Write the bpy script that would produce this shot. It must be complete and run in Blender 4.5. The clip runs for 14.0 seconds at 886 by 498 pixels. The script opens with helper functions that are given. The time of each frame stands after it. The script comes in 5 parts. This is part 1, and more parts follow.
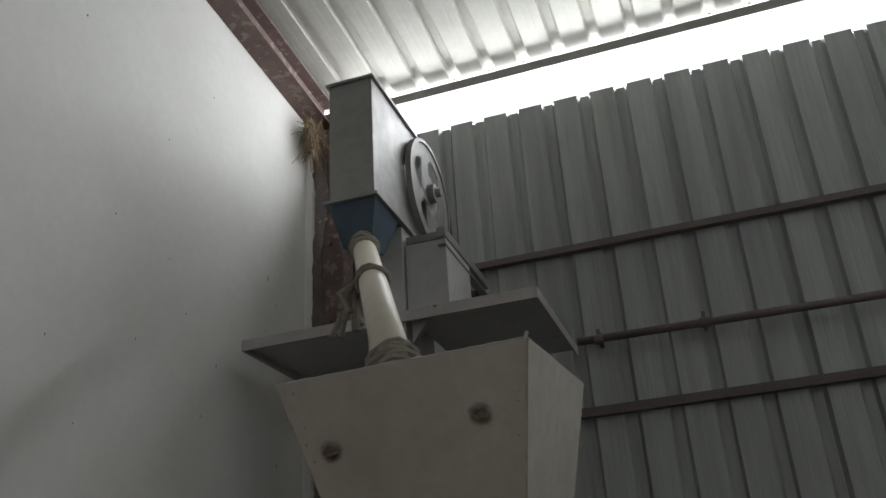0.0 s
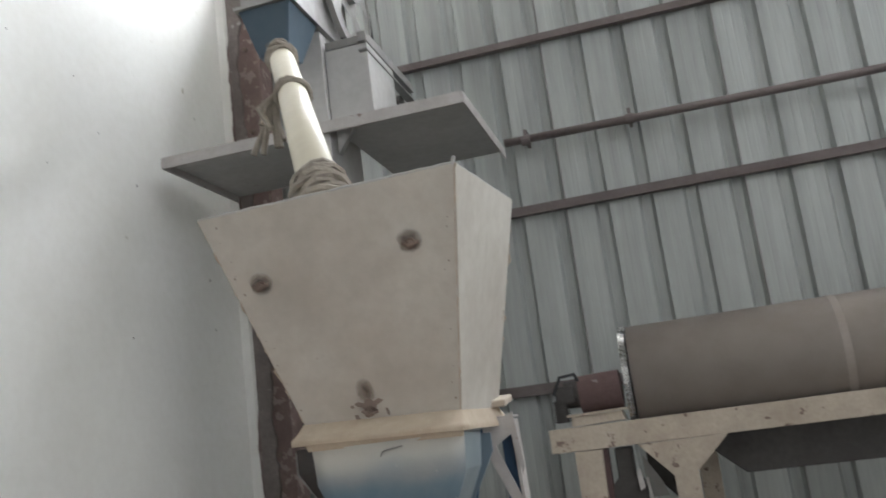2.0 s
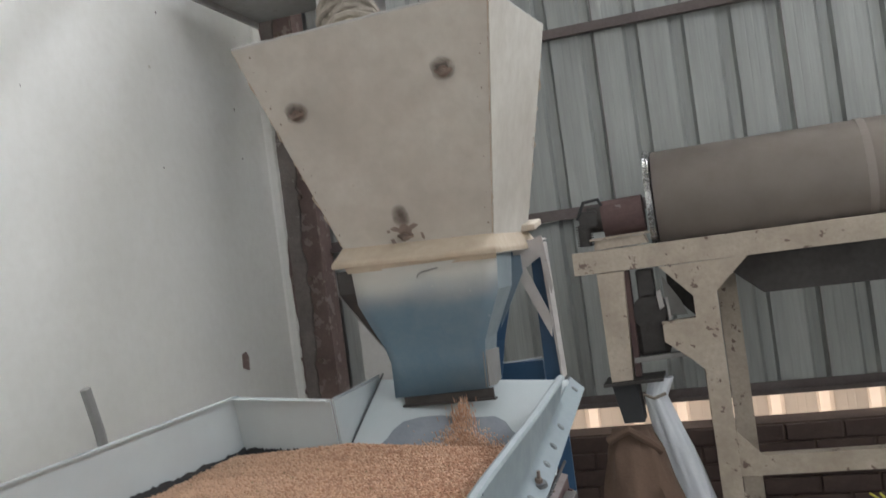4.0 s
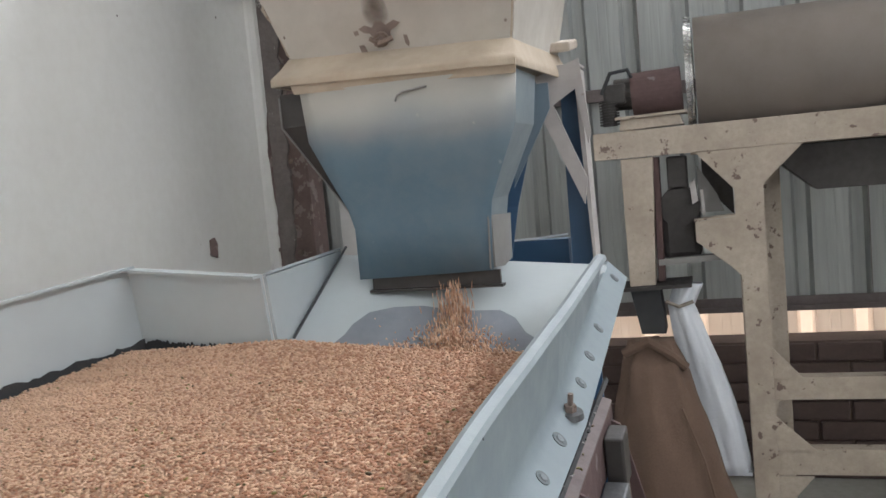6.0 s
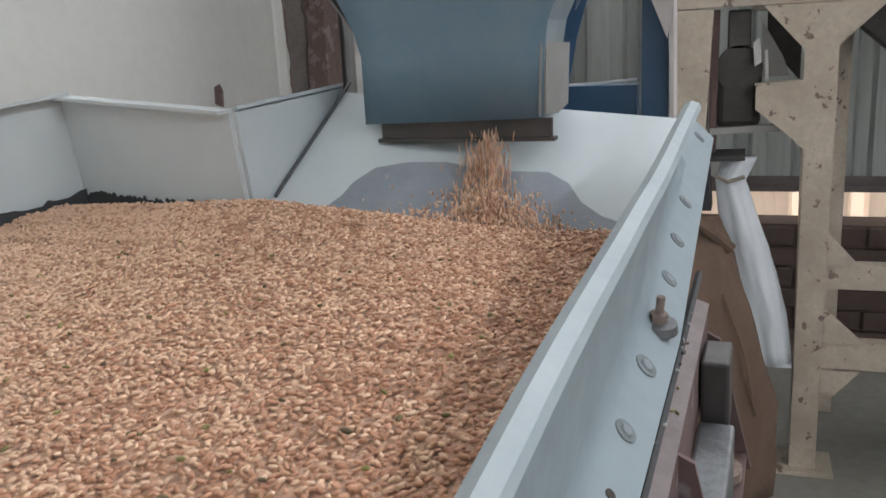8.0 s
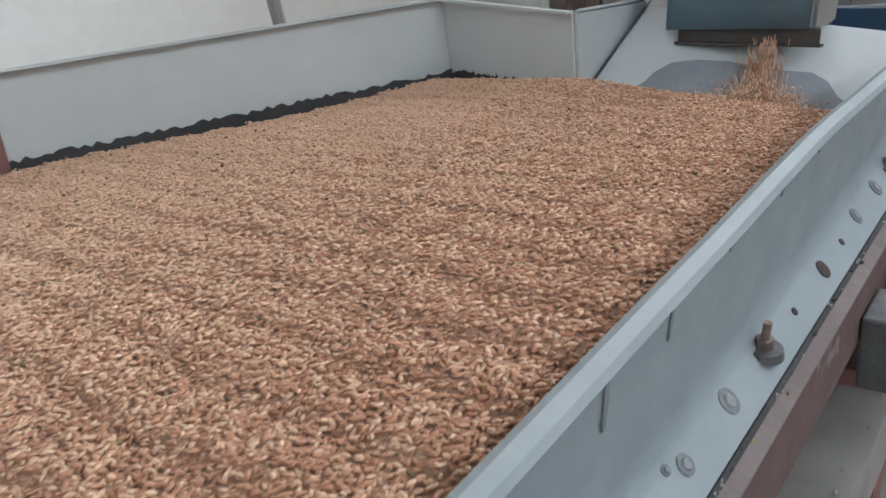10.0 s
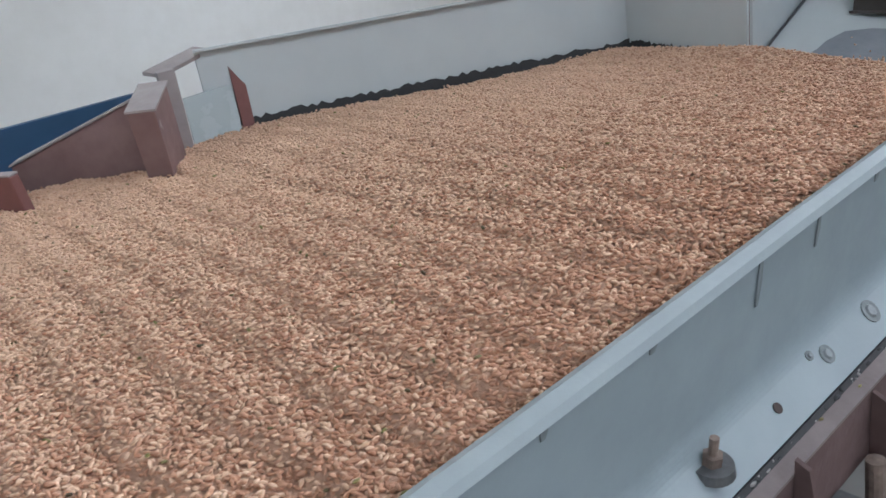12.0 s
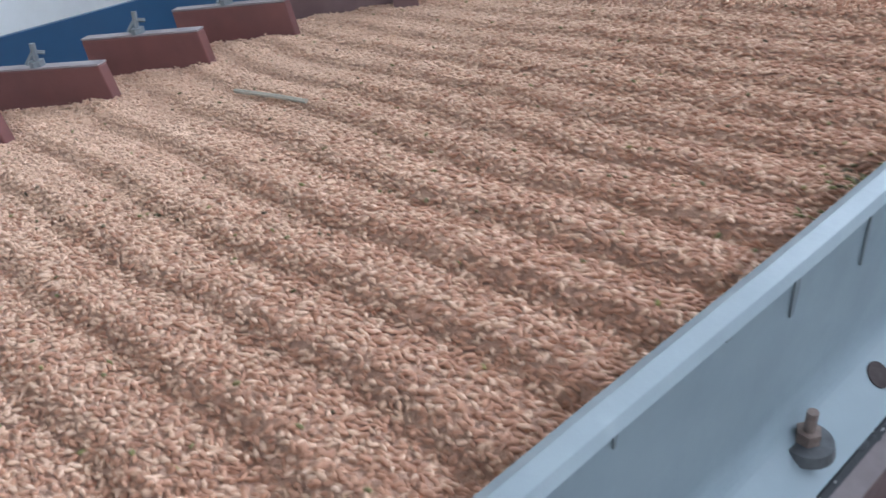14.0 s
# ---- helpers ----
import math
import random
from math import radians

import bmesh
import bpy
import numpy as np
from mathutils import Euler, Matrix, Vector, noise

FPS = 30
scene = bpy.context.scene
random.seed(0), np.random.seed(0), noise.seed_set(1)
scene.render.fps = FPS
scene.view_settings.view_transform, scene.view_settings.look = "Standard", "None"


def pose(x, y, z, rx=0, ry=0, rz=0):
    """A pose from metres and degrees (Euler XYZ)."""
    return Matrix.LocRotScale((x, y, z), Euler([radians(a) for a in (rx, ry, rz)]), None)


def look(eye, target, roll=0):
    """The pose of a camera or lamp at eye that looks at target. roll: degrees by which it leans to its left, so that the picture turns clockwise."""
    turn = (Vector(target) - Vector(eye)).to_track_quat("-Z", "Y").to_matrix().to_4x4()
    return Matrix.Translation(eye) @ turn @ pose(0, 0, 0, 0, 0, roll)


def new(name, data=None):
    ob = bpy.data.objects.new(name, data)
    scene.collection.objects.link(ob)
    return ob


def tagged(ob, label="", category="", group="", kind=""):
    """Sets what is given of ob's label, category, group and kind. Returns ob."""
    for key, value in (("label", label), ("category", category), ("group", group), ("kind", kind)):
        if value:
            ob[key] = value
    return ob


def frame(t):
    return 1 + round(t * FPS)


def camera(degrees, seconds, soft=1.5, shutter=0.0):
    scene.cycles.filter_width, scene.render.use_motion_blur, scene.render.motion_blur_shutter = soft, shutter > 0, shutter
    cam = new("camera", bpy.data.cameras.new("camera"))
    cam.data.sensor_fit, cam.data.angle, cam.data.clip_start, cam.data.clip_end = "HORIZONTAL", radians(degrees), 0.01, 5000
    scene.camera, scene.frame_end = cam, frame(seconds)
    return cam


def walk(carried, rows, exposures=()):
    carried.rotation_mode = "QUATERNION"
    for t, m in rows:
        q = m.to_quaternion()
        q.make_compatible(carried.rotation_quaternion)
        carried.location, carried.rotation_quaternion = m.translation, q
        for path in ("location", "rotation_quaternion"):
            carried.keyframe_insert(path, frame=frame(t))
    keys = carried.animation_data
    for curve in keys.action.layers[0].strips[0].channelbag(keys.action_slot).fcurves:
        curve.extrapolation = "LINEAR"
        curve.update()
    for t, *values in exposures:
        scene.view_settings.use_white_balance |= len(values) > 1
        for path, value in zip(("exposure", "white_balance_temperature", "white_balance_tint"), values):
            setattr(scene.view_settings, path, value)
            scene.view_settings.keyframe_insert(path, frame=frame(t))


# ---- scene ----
# ---------------------------------------------------------------- camera
cam = camera(53.76, 14.0, shutter=0.25)
walk(cam, [
    (0.00, pose(0.0011, 0.0002, 1.3008, 115.525, 3.371, 19.234)),
    (0.50, pose(-0.0201, 0.0010, 1.2937, 115.416, 2.782, 20.233)),
    (0.70, pose(-0.0241, 0.0072, 1.2875, 115.167, 3.101, 21.030)),
    (1.00, pose(-0.0210, -0.0026, 1.2889, 110.507, 2.189, 20.051)),
    (1.30, pose(-0.0219, 0.0238, 1.3091, 108.724, 5.271, 19.333)),
    (1.50, pose(-0.0142, 0.0238, 1.3212, 106.601, 6.543, 17.855)),
    (1.80, pose(-0.0086, 0.0287, 1.3288, 104.410, 6.775, 17.356)),
    (2.00, pose(0.0029, 0.0233, 1.3535, 101.897, 7.254, 15.594)),
    (2.30, pose(-0.0045, 0.0500, 1.3770, 98.397, 7.894, 10.790)),
    (2.50, pose(0.0073, 0.0285, 1.3951, 95.779, 9.898, 10.921)),
    (2.80, pose(0.0167, 0.0108, 1.4068, 96.217, 11.508, 15.320)),
    (3.00, pose(0.0179, -0.0079, 1.4176, 96.152, 11.235, 17.001)),
    (3.50, pose(0.0158, -0.0265, 1.3949, 94.391, 9.479, 18.108)),
    (4.00, pose(-0.0082, -0.0143, 1.3525, 90.765, 7.588, 16.915)),
    (4.20, pose(-0.0224, 0.0103, 1.3440, 89.157, 7.418, 15.544)),
    (6.50, pose(-0.1733, 0.5338, 1.2351, 82.737, 4.409, 17.418)),
    (7.00, pose(-0.2062, 0.6274, 1.2254, 79.839, 3.967, 17.532)),
    (7.50, pose(-0.2154, 0.6473, 1.2229, 79.215, 4.078, 18.157)),
    (8.00, pose(-0.2192, 0.6340, 1.2104, 76.136, 2.816, 18.552)),
    (8.50, pose(-0.2201, 0.5879, 1.2130, 74.496, 4.280, 22.064)),
    (8.70, pose(-0.2129, 0.5637, 1.2192, 73.804, 4.607, 24.679)),
    (10.80, pose(-0.1518, 0.2468, 1.1951, 71.564, 1.384, 35.654)),
    (11.00, pose(-0.1425, 0.2403, 1.1956, 70.932, 2.116, 36.036)),
    (11.50, pose(-0.1171, 0.2382, 1.2059, 72.210, 2.387, 41.136)),
    (12.00, pose(-0.1188, 0.2304, 1.2067, 71.444, 2.607, 44.005)),
    (12.50, pose(-0.1216, 0.1607, 1.2070, 70.369, 4.238, 44.387)),
    (13.00, pose(-0.1012, 0.0348, 1.1863, 68.454, 5.203, 42.214)),
    (13.20, pose(-0.1001, 0.0044, 1.1793, 66.479, 4.785, 41.981)),
    (13.50, pose(-0.1333, -0.0140, 1.1648, 66.395, 3.042, 42.524)),
    (14.00, pose(-0.1857, -0.0018, 1.1557, 66.031, 2.929, 45.569)),
], exposures=[(0.0, -1.2, 6250, 11), (1.0, -1.1, 6250, 11), (1.6, 0.2, 6150, 12), (2.4, 0.8, 6100, 12), (3.0, 0.85, 6100, 12), (4.2, 0.85, 6150, 13), (6.5, 1.1, 6100, 14), (8.7, 1.0, 6050, 13), (11.0, 0.8, 5850, 13), (12.0, 0.8, 5680, 13), (13.0, 0.85, 5550, 13), (13.5, 0.85, 5700, 13), (14.0, 0.85, 5250, 13)])

# ---------------------------------------------------------------- world and light
world = bpy.data.worlds.new("sky")
scene.world = world
world.use_nodes = True
wn = world.node_tree.nodes
sky = wn.new("ShaderNodeTexSky")
sky.sky_type, sky.sun_disc, sky.sun_elevation, sky.sun_rotation = "NISHITA", False, radians(53), radians(100)
wn["Background"].inputs["Strength"].default_value = 0.15
world.node_tree.links.new(sky.outputs["Color"], wn["Background"].inputs["Color"])

sun = new("sun", bpy.data.lights.new("sun", "SUN"))
sun.data.energy, sun.data.angle, sun.data.color = 3.0, radians(0.5), (1, 0.95, 0.87)
sun.matrix_world = look((9, -1.5, 12), (0, 0, 0))


def area(name, eye, target, w, h, watts, colour=(1, 1, 1)):
    ob = new(name, bpy.data.lights.new(name, "AREA"))
    ob.data.shape, ob.data.size, ob.data.size_y = "RECTANGLE", w, h
    ob.data.energy, ob.data.color = watts, colour
    ob.matrix_world = look(eye, target)
    return ob


# daylight of the shed door and of the open slots under the north and east eaves
area("door_daylight", (3.0, -4.9, 0.90), (-1.2, 2.0, 1.6), 1.9, 1.7, 14, (1.0, 0.97, 0.91))
area("eaves_daylight", (1.10, 4.10, 4.14), (1.10, 2.4, 4.14), 6.0, 0.34, 330, (0.98, 0.99, 0.98))
area("east_eaves_daylight", (4.30, -0.6, 4.44), (0.0, -0.6, 3.9), 7.6, 0.28, 110, (0.98, 0.99, 0.98))


# ---------------------------------------------------------------- materials
def material(name, base, dark=None, rough=0.6, metal=0.0, grain=40.0, stain=3.0, amount=0.5, bump=0.15, spots=None, spot_level=0.68, stretch=(1, 1, 1), vary=0.0):
    """Two scales of variation, optional chips or spots of a third colour, fine relief."""
    m = bpy.data.materials.new(name)
    m.use_nodes = True
    nt = m.node_tree
    n, ln = nt.nodes, nt.links
    b = n["Principled BSDF"]
    dark = dark or tuple(c * 0.6 for c in base)
    co = n.new("ShaderNodeTexCoord")
    mp = n.new("ShaderNodeMapping")
    mp.inputs["Scale"].default_value = stretch
    ln.new(co.outputs["Object"], mp.inputs["Vector"])

    def noise_tex(scale, detail=6.0):
        t = n.new("ShaderNodeTexNoise")
        t.inputs["Scale"].default_value, t.inputs["Detail"].default_value, t.inputs["Roughness"].default_value = scale, detail, 0.65
        ln.new(mp.outputs["Vector"], t.inputs["Vector"])
        return t.outputs["Fac"]

    def mix(fac, a, c):
        x = n.new("ShaderNodeMix")
        x.data_type = "RGBA"
        for sock, v in ((x.inputs[0], fac), (x.inputs[6], a), (x.inputs[7], c)):
            if isinstance(v, (tuple, float)):
                sock.default_value = (*v, 1) if isinstance(v, tuple) else v
            else:
                ln.new(v, sock)
        return x.outputs[2]

    def ramp(fac, lo, hi):
        t = n.new("ShaderNodeMapRange")
        t.inputs["From Min"].default_value, t.inputs["From Max"].default_value = lo, hi
        ln.new(fac, t.inputs["Value"])
        return t.outputs["Result"]

    s1, s2 = noise_tex(stain, 4), noise_tex(grain)
    k = n.new("ShaderNodeMath")
    k.operation = "MULTIPLY"
    ln.new(ramp(s1, 0.35, 0.7), k.inputs[0])
    k.inputs[1].default_value = amount
    col = mix(k.outputs[0], base, dark)
    g = n.new("ShaderNodeMath")
    g.operation = "MULTIPLY"
    ln.new(ramp(s2, 0.4, 0.75), g.inputs[0])
    g.inputs[1].default_value = amount * 0.6
    col = mix(g.outputs[0], col, dark)
    if vary:
        oi = n.new("ShaderNodeNewGeometry")
        v = n.new("ShaderNodeMath")
        v.operation = "MULTIPLY"
        ln.new(oi.outputs["Random Per Island"], v.inputs[0])
        v.inputs[1].default_value = vary
        col = mix(v.outputs[0], col, dark)
    if spots:
        col = mix(ramp(noise_tex(grain * 0.35, 3), spot_level, spot_level + 0.04), col, spots)
    ln.new(col, b.inputs["Base Color"])
    r2 = ramp(s2, 0.2, 0.8)
    rr = n.new("ShaderNodeMapRange")
    rr.inputs["To Min"].default_value, rr.inputs["To Max"].default_value = max(rough - 0.1, 0.02), min(rough + 0.12, 1)
    ln.new(r2, rr.inputs["Value"])
    ln.new(rr.outputs["Result"], b.inputs["Roughness"])
    b.inputs["Metallic"].default_value = metal
    bp = n.new("ShaderNodeBump")
    bp.inputs["Strength"].default_value, bp.inputs["Distance"].default_value = bump, 0.004
    ln.new(s2, bp.inputs["Height"])
    ln.new(bp.outputs["Normal"], b.inputs["Normal"])
    return m


WHITE_WALL = material("white_plaster", (0.77, 0.765, 0.735), (0.62, 0.605, 0.56), 0.75, grain=25, stain=1.3, amount=0.45, bump=0.25, spots=(0.45, 0.43, 0.36), spot_level=0.73)
SHEET = material("galvanised_sheet", (0.41, 0.43, 0.42), (0.25, 0.26, 0.25), 0.5, 0.3, grain=18, stain=2.2, amount=0.75, bump=0.05, stretch=(4, 4, 0.22))
STRIP = material("lower_sheet", (0.72, 0.67, 0.60), (0.48, 0.40, 0.33), 0.5, 0.0, grain=18, stain=2.2, amount=0.4, bump=0.05, stretch=(4, 4, 0.35))
ROOF = material("roof_sheet", (0.53, 0.525, 0.475), (0.36, 0.35, 0.31), 0.5, 0.1, grain=14, stain=1.6, amount=0.45, bump=0.05)
GIRT = material("girt_steel", (0.16, 0.135, 0.13), (0.08, 0.06, 0.055), 0.6, 0.2, grain=60, stain=5)
RED_STEEL = material("red_oxide_steel", (0.235, 0.165, 0.15), (0.14, 0.095, 0.085), 0.7, 0.1, grain=45, stain=5, amount=0.7, bump=0.5, spots=(0.31, 0.255, 0.23), spot_level=0.56)
CONCRETE = material("dusty_concrete_floor", (0.29, 0.28, 0.255), (0.16, 0.15, 0.135), 0.85, grain=30, stain=1.5, amount=0.6, bump=0.4)
BRICK = material("dusty_brick", (0.13, 0.085, 0.07), (0.07, 0.05, 0.045), 0.9, grain=45, stain=4, amount=0.7, bump=0.6, vary=0.6)
MORTAR = material("dusty_mortar", (0.135, 0.095, 0.08), (0.08, 0.06, 0.05), 0.95, grain=50, stain=4, bump=0.5)
CREAM = material("dusty_cream_paint", (0.54, 0.515, 0.465), (0.38, 0.345, 0.30), 0.6, grain=34, stain=5.0, amount=0.75, bump=0.2, spots=(0.30, 0.24, 0.19), spot_level=0.73)
CREAM_WORN = material("chipped_cream_paint", (0.50, 0.435, 0.355), (0.30, 0.24, 0.19), 0.6, grain=75, stain=6, amount=0.75, bump=0.25, spots=(0.17, 0.12, 0.10), spot_level=0.64)
DUST_CREAM = material("grain_dust_ledge", (0.48, 0.41, 0.32), (0.32, 0.24, 0.165), 0.85, grain=50, stain=6, amount=0.5, bump=0.4)
BLUE = material("worn_blue_paint", (0.10, 0.155, 0.21), (0.17, 0.215, 0.25), 0.5, grain=14, stain=3.0, amount=0.6, bump=0.1, spots=(0.40, 0.42, 0.42), spot_level=0.74)
DEEP_BLUE = material("deep_blue_paint", (0.03, 0.085, 0.17), (0.03, 0.06, 0.11), 0.45, grain=20, stain=3, amount=0.5, bump=0.08)
GREY_STEEL = material("dusty_grey_steel", (0.31, 0.305, 0.295), (0.19, 0.18, 0.17), 0.55, 0.3, grain=20, stain=2.5, amount=0.5, bump=0.1)
DARK_STEEL = material("dark_greasy_steel", (0.075, 0.07, 0.065), (0.035, 0.03, 0.03), 0.55, 0.4, grain=50, stain=6, amount=0.6, bump=0.25)
BRIGHT_STEEL = material("bright_steel", (0.62, 0.62, 0.62), (0.40, 0.40, 0.40), 0.25, 0.9, grain=80, stain=8, amount=0.4, bump=0.05)
PALE_BLUE = material("pale_blue_enamel", (0.50, 0.55, 0.56), (0.40, 0.44, 0.46), 0.4, 0.0, grain=25, stain=3, amount=0.45, bump=0.08, spots=(0.28, 0.31, 0.32), spot_level=0.77)
PALE_RIM = material("rubbed_pale_rim", (0.30, 0.345, 0.36), (0.22, 0.26, 0.28), 0.5, grain=40, stain=8, amount=0.4, bump=0.1, spots=(0.33, 0.37, 0.39), spot_level=0.70)
# pale blue enamel in a darker copy: the rail's shade is in the colour
RAIL = material("toned_blue_grey", (0.23, 0.275, 0.295), (0.18, 0.215, 0.235), 0.45, 0.0, grain=25, stain=3, amount=0.45, bump=0.08, spots=(0.24, 0.27, 0.28), spot_level=0.77)
RUBBER = material("black_rubber", (0.03, 0.032, 0.035), (0.06, 0.06, 0.06), 0.8, grain=50, stain=6, bump=0.4)
WORN = material("worn_rubber_sheet", (0.27, 0.29, 0.32), (0.17, 0.19, 0.22), 0.7, grain=40, stain=9, amount=0.7, bump=0.3, spots=(0.5, 0.5, 0.5), spot_level=0.72)
MAROON = material("maroon_paint", (0.20, 0.08, 0.07), (0.12, 0.062, 0.058), 0.55, grain=35, stain=6, amount=0.6, bump=0.2, spots=(0.36, 0.28, 0.25), spot_level=0.74)
MAROON_TOP = material("dusted_board_top", (0.34, 0.305, 0.30), (0.21, 0.18, 0.18), 0.7, grain=60, stain=12, amount=0.6, bump=0.2)
DUSTY_MAROON = material("dusty_maroon_paint", (0.24, 0.16, 0.15), (0.15, 0.085, 0.08), 0.7, grain=50, stain=8, amount=0.7, bump=0.2, spots=(0.36, 0.31, 0.30), spot_level=0.66)
BEAM_DUST = material("dusted_beam_top", (0.23, 0.195, 0.19), (0.13, 0.105, 0.10), 0.85, grain=70, stain=12, amount=0.7, bump=0.3)
RUST = material("rusty_bolt", (0.27, 0.21, 0.175), (0.12, 0.085, 0.07), 0.6, 0.5, grain=160, stain=40, amount=0.7, bump=0.4)
HEAD = material("dull_screw_head", (0.22, 0.245, 0.255), (0.14, 0.15, 0.155), 0.6, 0.1, grain=160, stain=40, amount=0.6, bump=0.2)
WASHER = material("dark_washer", (0.13, 0.135, 0.14), (0.07, 0.07, 0.07), 0.55, 0.4, grain=160, stain=40, amount=0.6, bump=0.2)
FLAT = material("grey_flat_washer", (0.155, 0.175, 0.18), (0.09, 0.10, 0.105), 0.6, 0.2, grain=160, stain=40, amount=0.6, bump=0.2)
WELD = material("rusty_weld", (0.48, 0.42, 0.34), (0.34, 0.27, 0.21), 0.8, grain=140, stain=30, amount=0.9, bump=0.5, spots=(0.24, 0.16, 0.12), spot_level=0.63)
FRAME = material("dusty_grey_angle", (0.46, 0.44, 0.425), (0.32, 0.29, 0.275), 0.6, grain=60, stain=9, amount=0.6, bump=0.2, spots=(0.20, 0.15, 0.13), spot_level=0.68)
PLATE = material("pale_dusty_plate", (0.47, 0.465, 0.455), (0.33, 0.315, 0.30), 0.6, 0.1, grain=24, stain=3.5, amount=0.6, bump=0.1, spots=(0.30, 0.25, 0.22), spot_level=0.72)
BEAM = material("dusty_brown_beam", (0.115, 0.07, 0.066), (0.075, 0.046, 0.043), 0.8, grain=60, stain=9, amount=0.8, bump=0.3, spots=(0.18, 0.15, 0.145), spot_level=0.66)
RUN = material("grey_run_stain", (0.19, 0.215, 0.225), (0.12, 0.135, 0.14), 0.6, grain=160, stain=40, amount=0.6, bump=0.1)
HOLE = material("dark_hole", (0.06, 0.045, 0.04), (0.03, 0.02, 0.02), 0.9, grain=160, stain=40, bump=0.2)
PIPE = material("cream_plastic_pipe", (0.66, 0.62, 0.50), (0.52, 0.47, 0.37), 0.45, grain=14, stain=2.5, amount=0.5, bump=0.05)
CLOTH = material("dusty_rag", (0.33, 0.295, 0.25), (0.17, 0.145, 0.12), 0.95, grain=90, stain=14, amount=0.7, bump=0.7)
JUTE = material("brown_jute", (0.155, 0.10, 0.072), (0.10, 0.066, 0.048), 0.95, grain=150, stain=5, amount=0.5, bump=0.6)
WHITE_BAG = material("white_woven_plastic", (0.68, 0.71, 0.75), (0.50, 0.53, 0.58), 0.6, grain=120, stain=6, amount=0.4, bump=0.3)
YELLOW_BAG = material("yellow_woven_plastic", (0.62, 0.58, 0.10), (0.45, 0.40, 0.06), 0.6, grain=120, stain=6, amount=0.4, bump=0.3)
STRAW = material("dry_straw", (0.34, 0.25, 0.16), (0.17, 0.12, 0.07), 0.9, grain=60, stain=10, vary=0.6, bump=0.2)
DRUM = material("drum_sheet", (0.30, 0.26, 0.235), (0.20, 0.172, 0.155), 0.55, 0.15, grain=12, stain=1.6, amount=0.5, bump=0.05)
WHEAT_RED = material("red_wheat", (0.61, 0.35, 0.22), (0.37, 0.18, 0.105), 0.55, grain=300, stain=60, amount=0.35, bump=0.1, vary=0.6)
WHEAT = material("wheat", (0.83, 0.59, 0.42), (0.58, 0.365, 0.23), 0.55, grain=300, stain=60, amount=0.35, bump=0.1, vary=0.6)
WHEAT_BED = material("wheat_below", (0.60, 0.385, 0.27), (0.38, 0.22, 0.15), 0.8, grain=220, stain=60, amount=0.7, bump=1.0)
BLUE_DUSTED = material("dusted_blue_paint", (0.115, 0.19, 0.25), (0.19, 0.245, 0.285), 0.55, grain=60, stain=7.0, amount=0.7, bump=0.15, spots=(0.36, 0.39, 0.40), spot_level=0.70)
# grain dust settled on the upper part of the sheet
_n, _l = BLUE_DUSTED.node_tree.nodes, BLUE_DUSTED.node_tree.links
_b = _n["Principled BSDF"]
_old = _b.inputs["Base Color"].links[0].from_socket
_co, _sx, _mr, _nz, _ad, _mx = (_n.new("ShaderNode" + k) for k in ("TexCoord", "SeparateXYZ", "MapRange", "TexNoise", "Math", "Mix"))
_l.new(_co.outputs["Object"], _sx.inputs[0])
_l.new(_co.outputs["Object"], _nz.inputs["Vector"])
_nz.inputs["Scale"].default_value = 9.0
_ad.operation = "MULTIPLY_ADD"
_l.new(_nz.outputs["Fac"], _ad.inputs[0])
_ad.inputs[1].default_value = 0.05
_l.new(_sx.outputs["Z"], _ad.inputs[2])
_mr.inputs["From Min"].default_value, _mr.inputs["From Max"].default_value, _mr.inputs["To Max"].default_value = 1.300, 1.372, 0.85
_mr.interpolation_type = "SMOOTHSTEP"
_l.new(_ad.outputs[0], _mr.inputs["Value"])
_mx.data_type = "RGBA"
_l.new(_mr.outputs["Result"], _mx.inputs[0])
_l.new(_old, _mx.inputs[6])
_mx.inputs[7].default_value = (0.46, 0.43, 0.37, 1)
_l.new(_mx.outputs[2], _b.inputs["Base Color"])
# translucence stands in for daylight leaking under the sheets, stronger at the ribs
_n, _l = STRIP.node_tree.nodes, STRIP.node_tree.links
_t, _m = _n.new("ShaderNodeBsdfTranslucent"), _n.new("ShaderNodeMixShader")
_t.inputs["Color"].default_value = (0.90, 0.78, 0.66, 1)
_co, _sx, _a1, _a2, _mr = (_n.new("ShaderNode" + k) for k in ("TexCoord", "SeparateXYZ", "Math", "Math", "MapRange"))
_l.new(_co.outputs["Object"], _sx.inputs[0])
_a1.operation, _a2.operation = "ADD", "PINGPONG"
_a1.inputs[1].default_value, _a2.inputs[1].default_value = 0.413, 0.09825
_l.new(_sx.outputs["X"], _a1.inputs[0])
_l.new(_a1.outputs[0], _a2.inputs[0])
_mr.inputs["From Min"].default_value, _mr.inputs["From Max"].default_value = 0.022, 0.04
_mr.inputs["To Min"].default_value, _mr.inputs["To Max"].default_value = 0.62, 0.40
_l.new(_a2.outputs[0], _mr.inputs["Value"])
_l.new(_mr.outputs["Result"], _m.inputs[0])
_l.new(_n["Principled BSDF"].outputs[0], _m.inputs[1])
_l.new(_t.outputs[0], _m.inputs[2])
_l.new(_m.outputs[0], _n["Material Output"].inputs["Surface"])
PALE_PANE = material("hazy_acrylic", (0.44, 0.50, 0.515), (0.36, 0.42, 0.43), 0.25, grain=30, stain=4, amount=0.4, bump=0.03)


